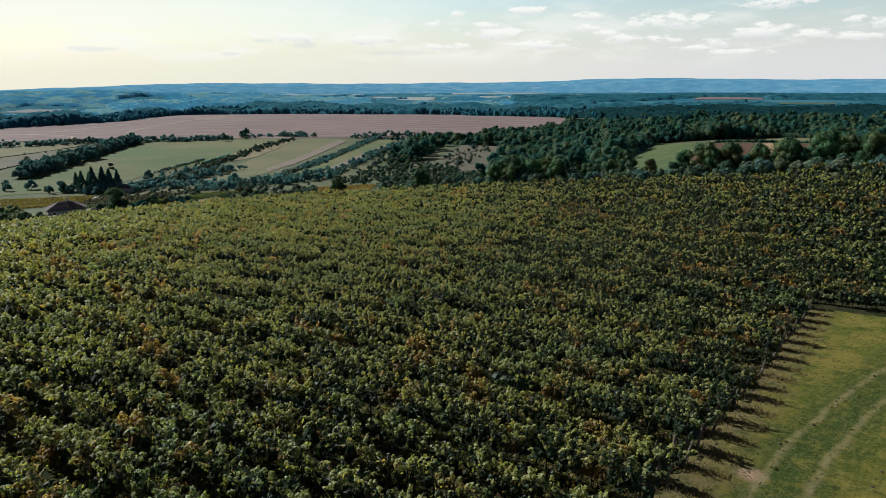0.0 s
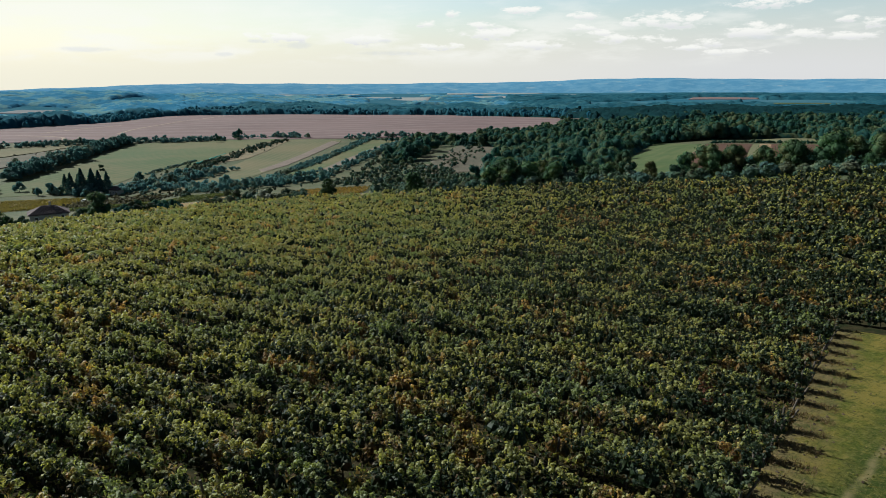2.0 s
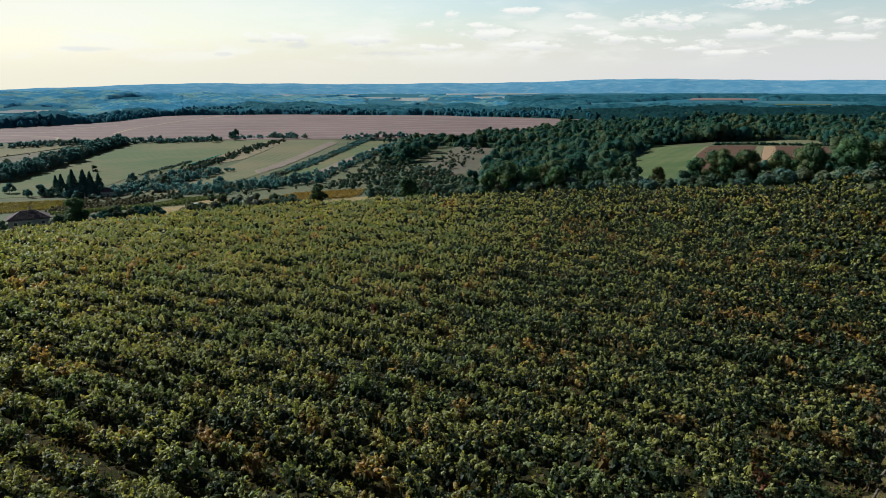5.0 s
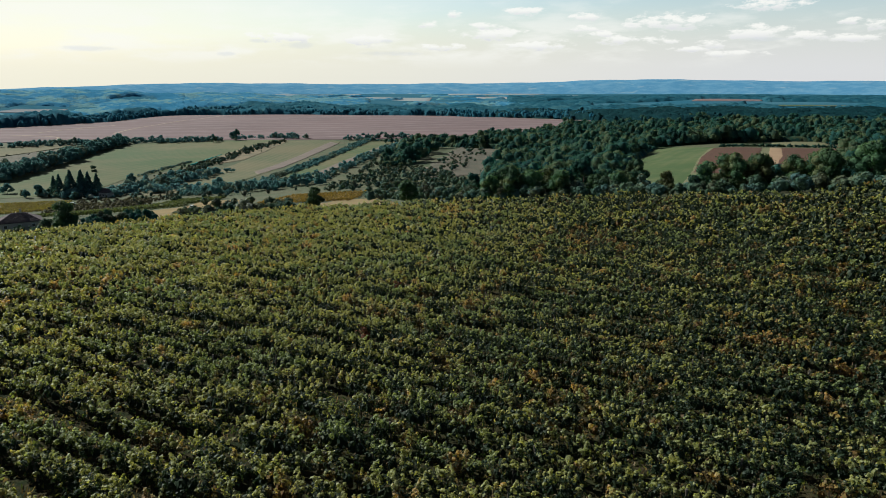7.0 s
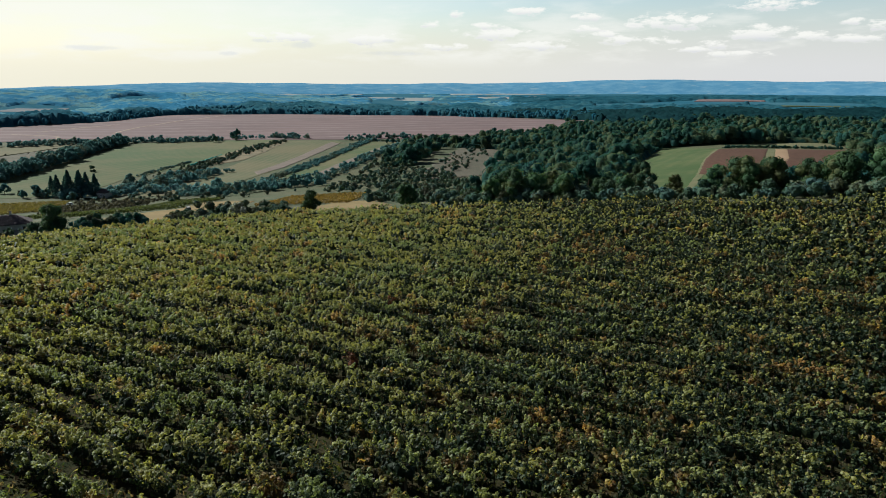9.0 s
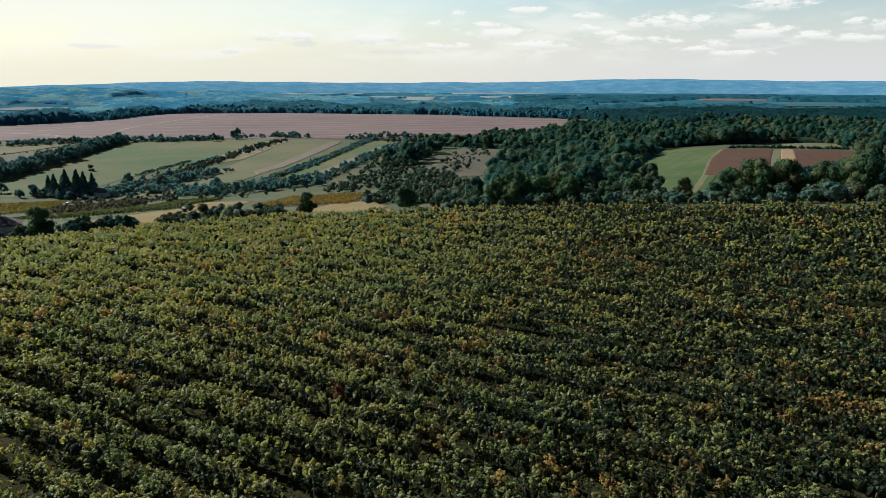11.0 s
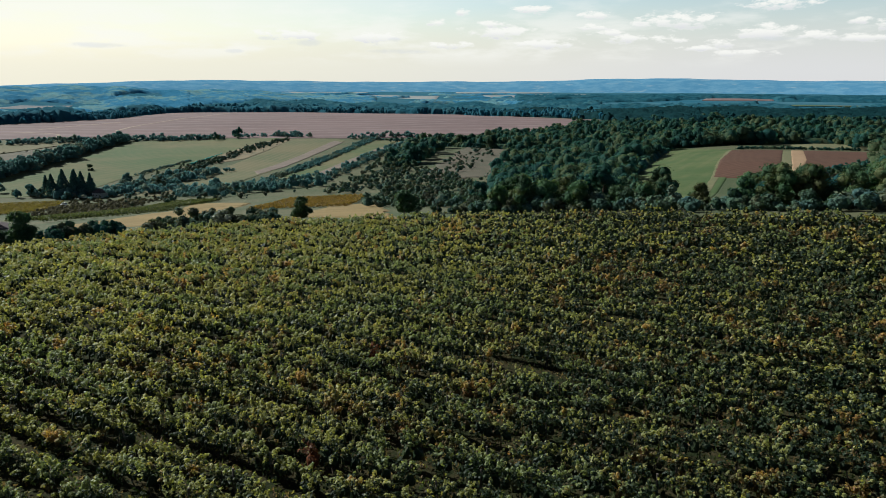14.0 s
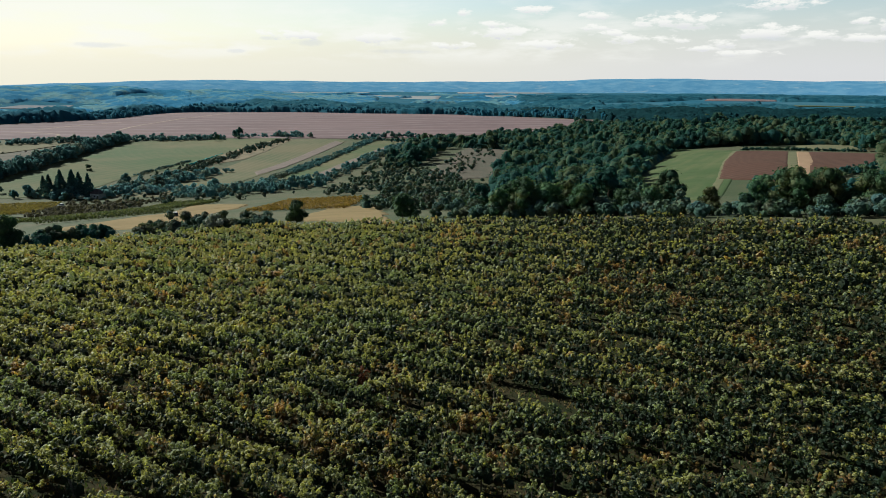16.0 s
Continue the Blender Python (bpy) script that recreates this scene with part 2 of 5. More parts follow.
# dark needles, with distance haze mixed into the colour as extra blue
HAZED_SPRUCE_LEAF = leafy("hazed_spruce_needles", (0.020, 0.060, 0.072), (0.033, 0.082, 0.090), (0.050, 0.104, 0.104), through_light=0.3, rough=0.7, gloss=0.03)
PALE_LEAF = leafy("silver_leaf", (0.12, 0.14, 0.11), (0.20, 0.22, 0.17), (0.28, 0.29, 0.25), through_light=0.3)
BROWN_LEAF = leafy("browned_leaf", (0.050, 0.050, 0.034), (0.075, 0.070, 0.046), (0.105, 0.094, 0.060), rough=0.7, gloss=0.05)
# far woods, belts and hills: aerial haze is painted in as blue
HAZED_FAR_LEAF = leafy("hazed_far_wood_leaf", (0.004, 0.020, 0.024), (0.006, 0.026, 0.030), (0.010, 0.033, 0.035), through_light=0.15, rough=0.9, gloss=0.02, clump=0.06, bump=(0.25, 2.0))
HAZED_BELT_LEAF = leafy("hazed_belt_leaf", (0.013, 0.070, 0.104), (0.025, 0.094, 0.128), (0.044, 0.120, 0.144), through_light=0.40, rough=0.9, gloss=0.02, glow=(1.3, 1.4, 1.4), clump=0.03, bump=(0.2, 2.0))
HAZED_HILL_LEAF = leafy("hazed_hill_wood_leaf", (0.026, 0.120, 0.208), (0.045, 0.150, 0.240), (0.075, 0.183, 0.256), ((0.085, 0.185, 0.215), (0.105, 0.195, 0.21)), 0.69, 0.012, 0.2, 0.9, 0.01, clump=0.012, bump=(0.12, 3.0))
BARK = earth("bark", (0.10, 0.075, 0.05), (0.06, 0.045, 0.032), (0.16, 0.13, 0.10), 3.0, 14.0)
POST_WOOD = earth("grey_post_wood", (0.115, 0.100, 0.082), (0.070, 0.060, 0.050), (0.17, 0.15, 0.125), 2.0, 22.0)
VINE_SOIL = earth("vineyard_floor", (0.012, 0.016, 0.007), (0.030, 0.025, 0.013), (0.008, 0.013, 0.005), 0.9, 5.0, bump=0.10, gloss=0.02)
MEADOW = earth("rough_meadow", (0.036, 0.048, 0.022), (0.062, 0.060, 0.032), (0.028, 0.040, 0.019), 0.03, 0.30, bump=0.4)
# ground under the far woods, blued by the same painted haze
HAZED_WOOD_FLOOR = earth("hazed_wooded_ground", (0.020, 0.075, 0.110), (0.040, 0.096, 0.124), (0.016, 0.062, 0.094), 0.004, 0.03, bump=2.0, gloss=0.0)
GREEN_FIELD = earth("green_pasture", (0.037, 0.060, 0.021), (0.083, 0.073, 0.034), (0.031, 0.052, 0.019), 0.008, 0.10, (20, 9, 0.4, (0.084, 0.078, 0.040)))
DULL_FIELD = earth("stubble_meadow", (0.080, 0.072, 0.036), (0.052, 0.062, 0.028), (0.094, 0.080, 0.044), 0.012, 0.10, (5, 7, 0.4, (0.105, 0.086, 0.050)))
BROWN_FIELD = earth("brown_stubble_field", (0.106, 0.071, 0.070), (0.088, 0.060, 0.060), (0.126, 0.086, 0.084), 0.006, 0.05, (84, 48, 0.42, (0.160, 0.126, 0.128)))
PINK_SOIL = earth("bare_harrowed_soil", (0.111, 0.085, 0.073), (0.090, 0.069, 0.061), (0.134, 0.104, 0.087), 0.05, 0.3, (8, 4, 0.5, (0.081, 0.078, 0.045)))
PLOUGHED = earth("red_brown_ploughed_soil", (0.062, 0.034, 0.025), (0.046, 0.026, 0.019), (0.080, 0.046, 0.034), 0.03, 0.3, (58, 4, 0.45, (0.092, 0.056, 0.041)), gloss=0.05)
LUSH_FIELD = earth("green_meadow", (0.040, 0.062, 0.025), (0.064, 0.078, 0.034), (0.033, 0.052, 0.021), 0.03, 0.16, (30, 9, 0.45, (0.075, 0.082, 0.040)), gloss=0.06)
PALE_TRACK = earth("pale_trodden_earth", (0.20, 0.15, 0.12), (0.17, 0.13, 0.10), (0.23, 0.18, 0.145), 0.05, 0.5)
DRY_GRASS = earth("dry_tan_grass", (0.150, 0.108, 0.052), (0.125, 0.092, 0.043), (0.098, 0.086, 0.036), 0.05, 0.5, gloss=0.06)
TAN_FALLOW = earth("tan_fallow_ground", (0.135, 0.105, 0.062), (0.090, 0.078, 0.048), (0.070, 0.070, 0.040), 0.06, 0.4, bump=0.3)
BALK_GRASS = earth("worn_balk_grass", (0.092, 0.086, 0.045), (0.066, 0.074, 0.036), (0.118, 0.098, 0.058), 0.08, 0.5)
SANDY = earth("pale_sandy_soil", (0.20, 0.135, 0.085), (0.17, 0.115, 0.072), (0.23, 0.16, 0.105), 0.06, 0.5, gloss=0.05)
SCRUB_SOIL = earth("brown_scrub_slope", (0.068, 0.058, 0.042), (0.046, 0.046, 0.032), (0.090, 0.074, 0.055), 0.06, 0.6, bump=0.3)
SLOPE_VINE = leafy("slope_vine_leaf", (0.050, 0.070, 0.030), (0.080, 0.098, 0.040), (0.115, 0.125, 0.050), gloss=0.1)
GOLD_VINE = leafy("golden_vine_leaf", (0.12, 0.10, 0.030), (0.17, 0.14, 0.042), (0.22, 0.17, 0.05), gloss=0.1)


BARE = (13.9, 28.3, float(ground_z(13.9, 28.3)))  # a bare patch between the ruts


def grass_paint(t):
    at = place(t)
    xy = wire(t, "ShaderNodeSeparateXYZ", {0: at}).outputs
    wobble = calc(t, "MULTIPLY", calc(t, "SUBTRACT", grain(t, 0.3, 3.0), 0.5), 0.7)

    def rut(cx, cy, r, wide):
        dx, dy = calc(t, "SUBTRACT", xy[0], cx), calc(t, "SUBTRACT", xy[1], cy)
        far = calc(t, "SQRT", calc(t, "ADD", calc(t, "MULTIPLY", dx, dx), calc(t, "MULTIPLY", dy, dy)))
        off = calc(t, "ABSOLUTE", calc(t, "ADD", calc(t, "SUBTRACT", far, r), wobble))
        return ramp(t, off, wide, 0.0)

    fine = grain(t, 4.5, 7.0, 0.85)
    mid = grain(t, 0.35, 5.0)
    c = blend(t, ramp(t, mid, 0.38, 0.62), rgb(0.054, 0.066, 0.011), rgb(0.122, 0.102, 0.024))
    c = blend(t, rut(124.9, -61.6, 141.6, 3.6), c, rgb(0.030, 0.046, 0.011))
    spot = wire(t, "ShaderNodeVectorMath", {0: at, 1: (BARE[0], BARE[1], BARE[2])})
    spot.operation = "DISTANCE"
    c = blend(t, ramp(t, calc(t, "ADD", spot.outputs["Value"], calc(t, "MULTIPLY", grain(t, 2.0, 4.0), 0.9)), 1.45, 0.8), c, rgb(0.27, 0.17, 0.13))
    # worn, dry earth along the row ends
    u = calc(t, "ADD", calc(t, "MULTIPLY", xy[0], ROW_U[0] + 0.071 * ROW_V[0]), calc(t, "MULTIPLY", xy[1], ROW_U[1] + 0.071 * ROW_V[1]))
    edge = ramp(t, calc(t, "ADD", u, calc(t, "MULTIPLY", calc(t, "SUBTRACT", grain(t, 0.9, 4.0), 0.5), 4.0)), 4.4, 7.6)
    c = blend(t, calc(t, "MULTIPLY", edge, 0.85), c, rgb(0.100, 0.074, 0.042))
    clump = grain(t, 1.1, 5.0, 0.7)
    c = blend(t, ramp(t, clump, 0.50, 0.68, 0.0, 0.7), c, rgb(0.130, 0.106, 0.022))
    c = blend(t, ramp(t, clump, 0.48, 0.34, 0.0, 0.7), c, rgb(0.022, 0.034, 0.009))
    # mown lines that follow the bend of the track
    dx, dy = calc(t, "SUBTRACT", xy[0], 124.9), calc(t, "SUBTRACT", xy[1], -61.6)
    far = calc(t, "SQRT", calc(t, "ADD", calc(t, "MULTIPLY", dx, dx), calc(t, "MULTIPLY", dy, dy)))
    bend = wire(t, "ShaderNodeCombineXYZ", {0: calc(t, "MULTIPLY", far, 4.5), 1: calc(t, "MULTIPLY", xy[1], 0.7)}).outputs[0]
    mown = wire(t, "ShaderNodeTexNoise", {"Vector": bend, "Scale": 1.0, "Detail": 5.0, "Roughness": 0.7}).outputs[0]
    c = blend(t, ramp(t, mown, 0.52, 0.70, 0.0, 0.55), c, rgb(0.135, 0.115, 0.040))
    c = blend(t, ramp(t, mown, 0.48, 0.32, 0.0, 0.65), c, rgb(0.026, 0.036, 0.010))
    c = blend(t, ramp(t, fine, 0.5, 0.66, 0.0, 0.9), c, rgb(0.115, 0.098, 0.038))
    c = blend(t, ramp(t, fine, 0.5, 0.34, 0.0, 0.85), c, rgb(0.02, 0.025, 0.008))
    for cx, cy, r in ((124.9, -61.6, 142.5), (124.9, -61.6, 140.6)):
        c = blend(t, calc(t, "MULTIPLY", rut(cx, cy, r, 0.36), ramp(t, grain(t, 1.3, 4.0), 0.3, 0.6, 0.15, 0.75)), c, rgb(0.150, 0.125, 0.062))
    return solid(t, c, 0.95, fine, 0.12, gloss=0.02)


GRASS = surface("headland_grass", grass_paint)
GRASS_BLADE = leafy("grass_blade", (0.070, 0.085, 0.020), (0.11, 0.115, 0.030), (0.17, 0.15, 0.05), gloss=0.05, through_light=0.6, glow=(1.3, 1.3, 0.8))
DARK_BLADE = leafy("dark_grass_blade", (0.022, 0.036, 0.010), (0.035, 0.050, 0.014), (0.055, 0.066, 0.020), gloss=0.05, through_light=0.4, glow=(1.2, 1.3, 0.8))
CLOD = earth("dry_clod", (0.060, 0.044, 0.030), (0.040, 0.030, 0.022), (0.085, 0.062, 0.044), 2.0, 14.0)
DEAD_GRASS = leafy("dead_weeds", (0.085, 0.060, 0.034), (0.13, 0.092, 0.054), (0.18, 0.13, 0.08), gloss=0.05, through_light=0.5)
ROOF_TILE = earth("weathered_clay_tiles", (0.066, 0.050, 0.052), (0.050, 0.040, 0.043), (0.085, 0.064, 0.064), 0.5, 4.0)
PLASTER = earth("old_pale_plaster", (0.34, 0.32, 0.28), (0.27, 0.255, 0.23), (0.40, 0.38, 0.34), 0.4, 5.0)
DARK_GLASS = surface("window_glass", lambda t: solid(t, rgb(0.02, 0.025, 0.03), 0.08, gloss=0.6))
CAR_DARK = surface("dark_car_paint", lambda t: solid(t, blend(t, grain(t, 9.0), rgb(0.02, 0.022, 0.026), rgb(0.035, 0.036, 0.04)), 0.3, gloss=0.5))
CAR_WHITE = surface("white_car_paint", lambda t: solid(t, blend(t, grain(t, 7.0), rgb(0.72, 0.72, 0.70), rgb(0.6, 0.6, 0.58)), 0.35, gloss=0.5))
CAR_GREY = surface("grey_car_paint", lambda t: solid(t, blend(t, grain(t, 7.0), rgb(0.24, 0.24, 0.24), rgb(0.17, 0.17, 0.17)), 0.4, gloss=0.4))
RUBBER = surface("tyre_rubber", lambda t: solid(t, blend(t, grain(t, 30.0), rgb(0.02, 0.02, 0.02), rgb(0.04, 0.04, 0.04)), 0.9))
NET = earth("teal_netting", (0.025, 0.20, 0.17), (0.035, 0.24, 0.20), (0.02, 0.13, 0.12), 0.4, 3.0)
# distant fields whose greyed, pale colours include the haze
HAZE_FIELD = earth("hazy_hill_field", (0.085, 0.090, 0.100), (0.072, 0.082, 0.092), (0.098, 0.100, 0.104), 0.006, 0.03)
PLAIN_FIELD = earth("hazed_plain_field", (0.15, 0.16, 0.16), (0.12, 0.14, 0.145), (0.18, 0.18, 0.17), 0.004, 0.02)


# ---- meshes ----
def mesh_of(name, verts, quads, mats, index=None, soft=0):
    """A mesh of quads from arrays; its last faces, soft of them, are shaded smooth."""
    me = bpy.data.meshes.new(name)
    verts, quads = np.asarray(verts, np.float32), np.asarray(quads, np.int32)
    me.vertices.add(len(verts))
    me.vertices.foreach_set("co", verts.ravel())
    me.loops.add(quads.size)
    me.loops.foreach_set("vertex_index", quads.ravel())
    me.polygons.add(len(quads))
    me.polygons.foreach_set("loop_start", np.arange(len(quads), dtype=np.int32) * quads.shape[1])
    if index is not None:
        me.polygons.foreach_set("material_index", np.asarray(index, np.int32))
    me.polygons.foreach_set("use_smooth", np.arange(len(quads)) >= len(quads) - soft)
    for m in mats if isinstance(mats, (list, tuple)) else (mats,):
        me.materials.append(m)
    me.update(calc_edges=True)
    return me


def child(ob, parent):
    ob.parent = parent
    return ob


def grid_quads(nu, nv):
    i = np.arange(nu * nv).reshape(nv, nu)
    return np.stack([i[:-1, :-1], i[:-1, 1:], i[1:, 1:], i[1:, :-1]], -1).reshape(-1, 4)


def part(name, bm, material, parent, label=""):
    me = bpy.data.meshes.new(name)
    bm.to_mesh(me)
    bm.free()
    me.materials.append(material)
    ob = child(new(name, me), parent)
    return tagged(ob, label) if label else ob


# ---- the ground, one sheet to the horizon ----
def spread(near, step, far, grow):
    out, s = [0.0], step
    while out[-1] < far:
        if out[-1] > near:
            s *= grow
        out.append(out[-1] + s)
    return np.array(out)


gx = spread(125, 3.0, 6500, 1.06)
gx = np.concatenate([-gx[:0:-1], gx])
gy = np.concatenate([-spread(30, 4.0, 3500, 1.2)[:0:-1], spread(230, 3.0, 6500, 1.03)])
GX, GY = np.meshgrid(gx, gy)
GZ = ground_z(GX, GY)
quads = grid_quads(len(gx), len(gy))
cx, cy = GX.ravel()[quads].mean(1), GY.ravel()[quads].mean(1)
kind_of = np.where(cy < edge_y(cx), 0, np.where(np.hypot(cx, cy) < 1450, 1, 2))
me = mesh_of("ground", np.stack([GX, GY, GZ], -1).reshape(-1, 3), quads, [VINE_SOIL, MEADOW, HAZED_WOOD_FLOOR], kind_of)
me.shade_smooth()
tagged(new("ground", me), "rolling farmland with bare vineyard soil and rough meadow", "ground", kind="structure")


def drape(name, p, material, lift):
    """A sheet on the land, with its rim turned down into the soil."""
    nv, nu = p.shape[:2]
    z = np.pad(ground_z(p[..., 0], p[..., 1]) + lift, 1, mode="edge")
    p = np.pad(p, ((1, 1), (1, 1), (0, 0)), mode="edge")
    for rim, inner in ((0, 2), (-1, -3)):
        for q in (p, p.swapaxes(0, 1)):
            out = q[rim] - q[inner]
            q[rim] += out / np.maximum(np.linalg.norm(out, axis=-1, keepdims=True), 1e-6) * 1.3
    low = ground_z(p[..., 0], p[..., 1]) - 0.3
    z[[0, -1]], z[:, [0, -1]] = low[[0, -1]], low[:, [0, -1]]
    me = mesh_of(name, np.concatenate([p, z[..., None]], -1).reshape(-1, 3), grid_quads(nu + 2, nv + 2), material)
    inner = np.zeros((nv + 1, nu + 1), bool)
    inner[1:-1, 1:-1] = True
    me.polygons.foreach_set("use_smooth", inner.ravel())
    return me


def patch(name, corners, material, label, category="field", nu=24, nv=24, lift=0.25, rough=0.0):
    """A field draped on the land between four corners in plan."""
    u, v = np.meshgrid(np.linspace(0, 1, nu), np.linspace(0, 1, nv))
    a, b, c, d = (np.array(p, float) for p in corners)
    p = ((1 - u) * (1 - v))[..., None] * a + (u * (1 - v))[..., None] * b + (u * v)[..., None] * c + ((1 - u) * v)[..., None] * d
    if rough:
        rim = np.minimum(np.minimum(u, 1 - u), np.minimum(v, 1 - v)) < 1e-6
        p += (rim * rough)[..., None] * np.random.uniform(-1, 1, p.shape)
    return tagged(new(name, drape(name, p, material, lift)), label, category, kind="structure")


FAR_PLOTS = (((719, 2066), (890, 1993), (1010, 2262), (860, 2400)), ((716, 1670), (968, 1690), (992, 1731), (752, 1726)))


def along_line(points, n):
    """n points at even steps along a line through the points."""
    p = np.array(points, float)
    run = np.concatenate([[0], np.cumsum(np.hypot(*np.diff(p, axis=0).T))])
    s = np.linspace(0, run[-1], n)
    return np.stack([np.interp(s, run, p[:, 0]), np.interp(s, run, p[:, 1])], -1)


def strip(name, near, far, material, label, nu=60, nv=24, lift=0.25, rough=0.0, category="field"):
    """A field between its near and its far boundary."""
    a, b = along_line(near, nu), along_line(far, nu)
    for e in (a, b):
        e += rough * np.random.uniform(-1, 1, e.shape)
    v = np.linspace(0, 1, nv)[:, None, None]
    p = a * (1 - v) + b * v
    return tagged(new(name, drape(name, p, material, lift)), label, category, kind="structure")


def trail(points, wide, material, label, lift=0.7):
    """A worn track along a line."""
    p = along_line(points, 40)
    d = np.gradient(p, axis=0)
    d /= np.linalg.norm(d, axis=1)[:, None]
    side = np.stack([d[:, 1], -d[:, 0]], -1) * wide / 2
    return strip("wheel_track", p - side, p + side, material, label, 40, 3, lift, 0.3, "track")


np.random.seed(5)
strip("stubble_field", [(-593, 820), (-545, 868), (-488, 905), (-435, 929), (-365, 941), (-287, 930), (-206, 902), (-132, 888), (-41, 910), (41, 965), (130, 1005), (228, 1135)],
      [(-726, 1003), (-656, 1116), (-610, 1200), (-588, 1255), (-585, 1363), (-583, 1467), (-551, 1560), (-474, 1600), (-243, 1605), (-110, 1564), (15, 1530), (118, 1330), (210, 1250), (250, 1207)],
      BROWN_FIELD, "wide brown stubble field with pale wheel tracks", 120, 80, 0.5)
for line in ([(-592, 967), (-536, 951), (-515, 941), (-503, 924), (-496, 903)], [(-469, 1002), (-481, 1073), (-485, 1131), (-476, 1224), (-463, 1328), (-469, 1555)], [(-580, 1007), (-577, 1053), (-570, 1103), (-544, 1181)]):
    trail(line, 4.5, PALE_TRACK, "pale wheel track across a stubble field", 0.62)
strip("meadow_strip", [(-480, 711), (-466, 743), (-455, 785), (-448, 831)], [(-538, 797), (-515, 820), (-487, 841), (-451, 861)], DULL_FIELD, "dull mown meadow behind a belt of trees", lift=0.6, rough=1)
strip("fallow_strip", [(-407, 604), (-410, 655), (-408, 714), (-394, 764)], [(-474, 702), (-460, 733), (-452, 780), (-431, 835)], SCRUB_SOIL, "dry fallow ground behind a belt of trees", lift=0.7, rough=1)
strip("pasture", [(-330, 473), (-318, 490), (-288, 499), (-262, 544), (-261, 589), (-248, 628), (-235, 661), (-232, 710), (-228, 761), (-222, 827), (-204, 895)],
      [(-343, 509), (-354, 572), (-354, 612), (-367, 712), (-379, 783), (-397, 875), (-355, 913), (-282, 914), (-230, 910), (-207, 906)], GREEN_FIELD, "mown green pasture on the hillside", 90, 50, rough=1)
strip("fallow_strip", [(-217, 671), (-199, 701), (-194, 769), (-194, 885)], [(-231, 705), (-232, 767), (-228, 848), (-206, 902)], TAN_FALLOW, "dry tan fallow strip between two meadows", lift=0.36, rough=0.6)
strip("meadow_strip", [(-213, 500), (-182, 494), (-161, 513), (-151, 567), (-143, 632), (-132, 732), (-124, 855)], [(-210, 529), (-201, 574), (-196, 692), (-192, 764), (-194, 885), (-159, 880), (-137, 876)],
      DULL_FIELD, "dull olive mown meadow strip", 80, 40, rough=1)
strip("harrowed_strip", [(-153, 582), (-142, 627), (-136, 696), (-130, 757), (-124, 833)], [(-161, 604), (-154, 654), (-147, 723), (-142, 788), (-137, 856)], PINK_SOIL, "bare harrowed strip of pinkish soil", lift=0.36, rough=0.4)
strip("pasture", [(-114, 468), (-98, 527), (-90, 612), (-76, 707), (-53, 825)], [(-130, 556), (-117, 653), (-111, 751), (-99, 852), (-57, 861)], GREEN_FIELD, "narrow green pasture strip", rough=1)
strip("harrowed_strip", [(-94, 537), (-87, 593), (-74, 689), (-51, 816)], [(-101, 566), (-93, 633), (-79, 732), (-59, 834)], PINK_SOIL, "bare harrowed strip of pinkish soil", lift=0.36, rough=0.4)
strip("pasture", [(97, 290), (126, 350), (154, 416), (186, 484)], [(76, 330), (94, 392), (122, 468), (170, 574)], LUSH_FIELD, "green meadow beside a wood", 50, 40)
strip("grass_balk", [(95, 292), (124, 353), (151.5, 418), (183, 485)], [(93, 294), (121.5, 355), (149, 420), (180.5, 487)], BALK_GRASS, "worn grassy balk beside ploughed soil", lift=0.34, rough=0.3)
strip("ploughed_field", [(123, 356), (150, 420), (182, 485)], [(146, 340), (176, 405), (210, 476)], PLOUGHED, "red-brown ploughed field", lift=0.4, rough=0.3)
strip("grass_balk", [(146.5, 340), (176.5, 405), (210.5, 476)], [(152, 342), (182, 406), (215, 476)], BALK_GRASS, "grassy balk between ploughed fields", lift=0.3, rough=0.6)
strip("sandy_strip", [(152.5, 342), (182.5, 406), (215.5, 476)], [(160, 350), (191, 408), (223, 477)], SANDY, "pale sandy strip beside ploughed soil", lift=0.4, rough=0.3)
patch("ploughed_field", [(160.5, 350), (206, 382), (264, 473), (223.5, 476)], PLOUGHED, "red-brown ploughed field", lift=0.4)
strip("dry_bank", [(245, 497), (290, 503), (335, 520)], [(252, 556), (295, 592), (345, 578)], BALK_GRASS, "dry tan bank in front of a wood", lift=0.6, rough=1)
patch("mown_verge", [(-128, 258), (-86, 240), (-92, 350), (-113, 340)], DRY_GRASS, "mown dry grass verge below the vineyard", rough=1)
patch("mown_verge", [(-116, 329), (-92, 345), (-95, 362), (-141, 414)], DRY_GRASS, "mown dry grass verge beside small vineyards", rough=1, lift=0.3)
patch("stubble_patch", [(-36, 205), (-10, 180), (-30, 325), (-46, 310)], DRY_GRASS, "small dry tan stubble field", rough=1)
patch("clearing", [(-24, 460), (26, 490), (66, 700), (18, 750)], SCRUB_SOIL, "scrubby brown clearing at the edge of a wood", lift=0.3, rough=4)
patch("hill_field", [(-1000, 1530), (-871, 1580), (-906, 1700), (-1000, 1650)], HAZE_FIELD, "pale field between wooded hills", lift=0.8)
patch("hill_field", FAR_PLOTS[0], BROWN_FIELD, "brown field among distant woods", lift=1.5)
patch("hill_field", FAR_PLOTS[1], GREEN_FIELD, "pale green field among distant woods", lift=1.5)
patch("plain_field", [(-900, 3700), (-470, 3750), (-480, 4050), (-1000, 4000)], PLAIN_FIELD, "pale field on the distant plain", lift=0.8)
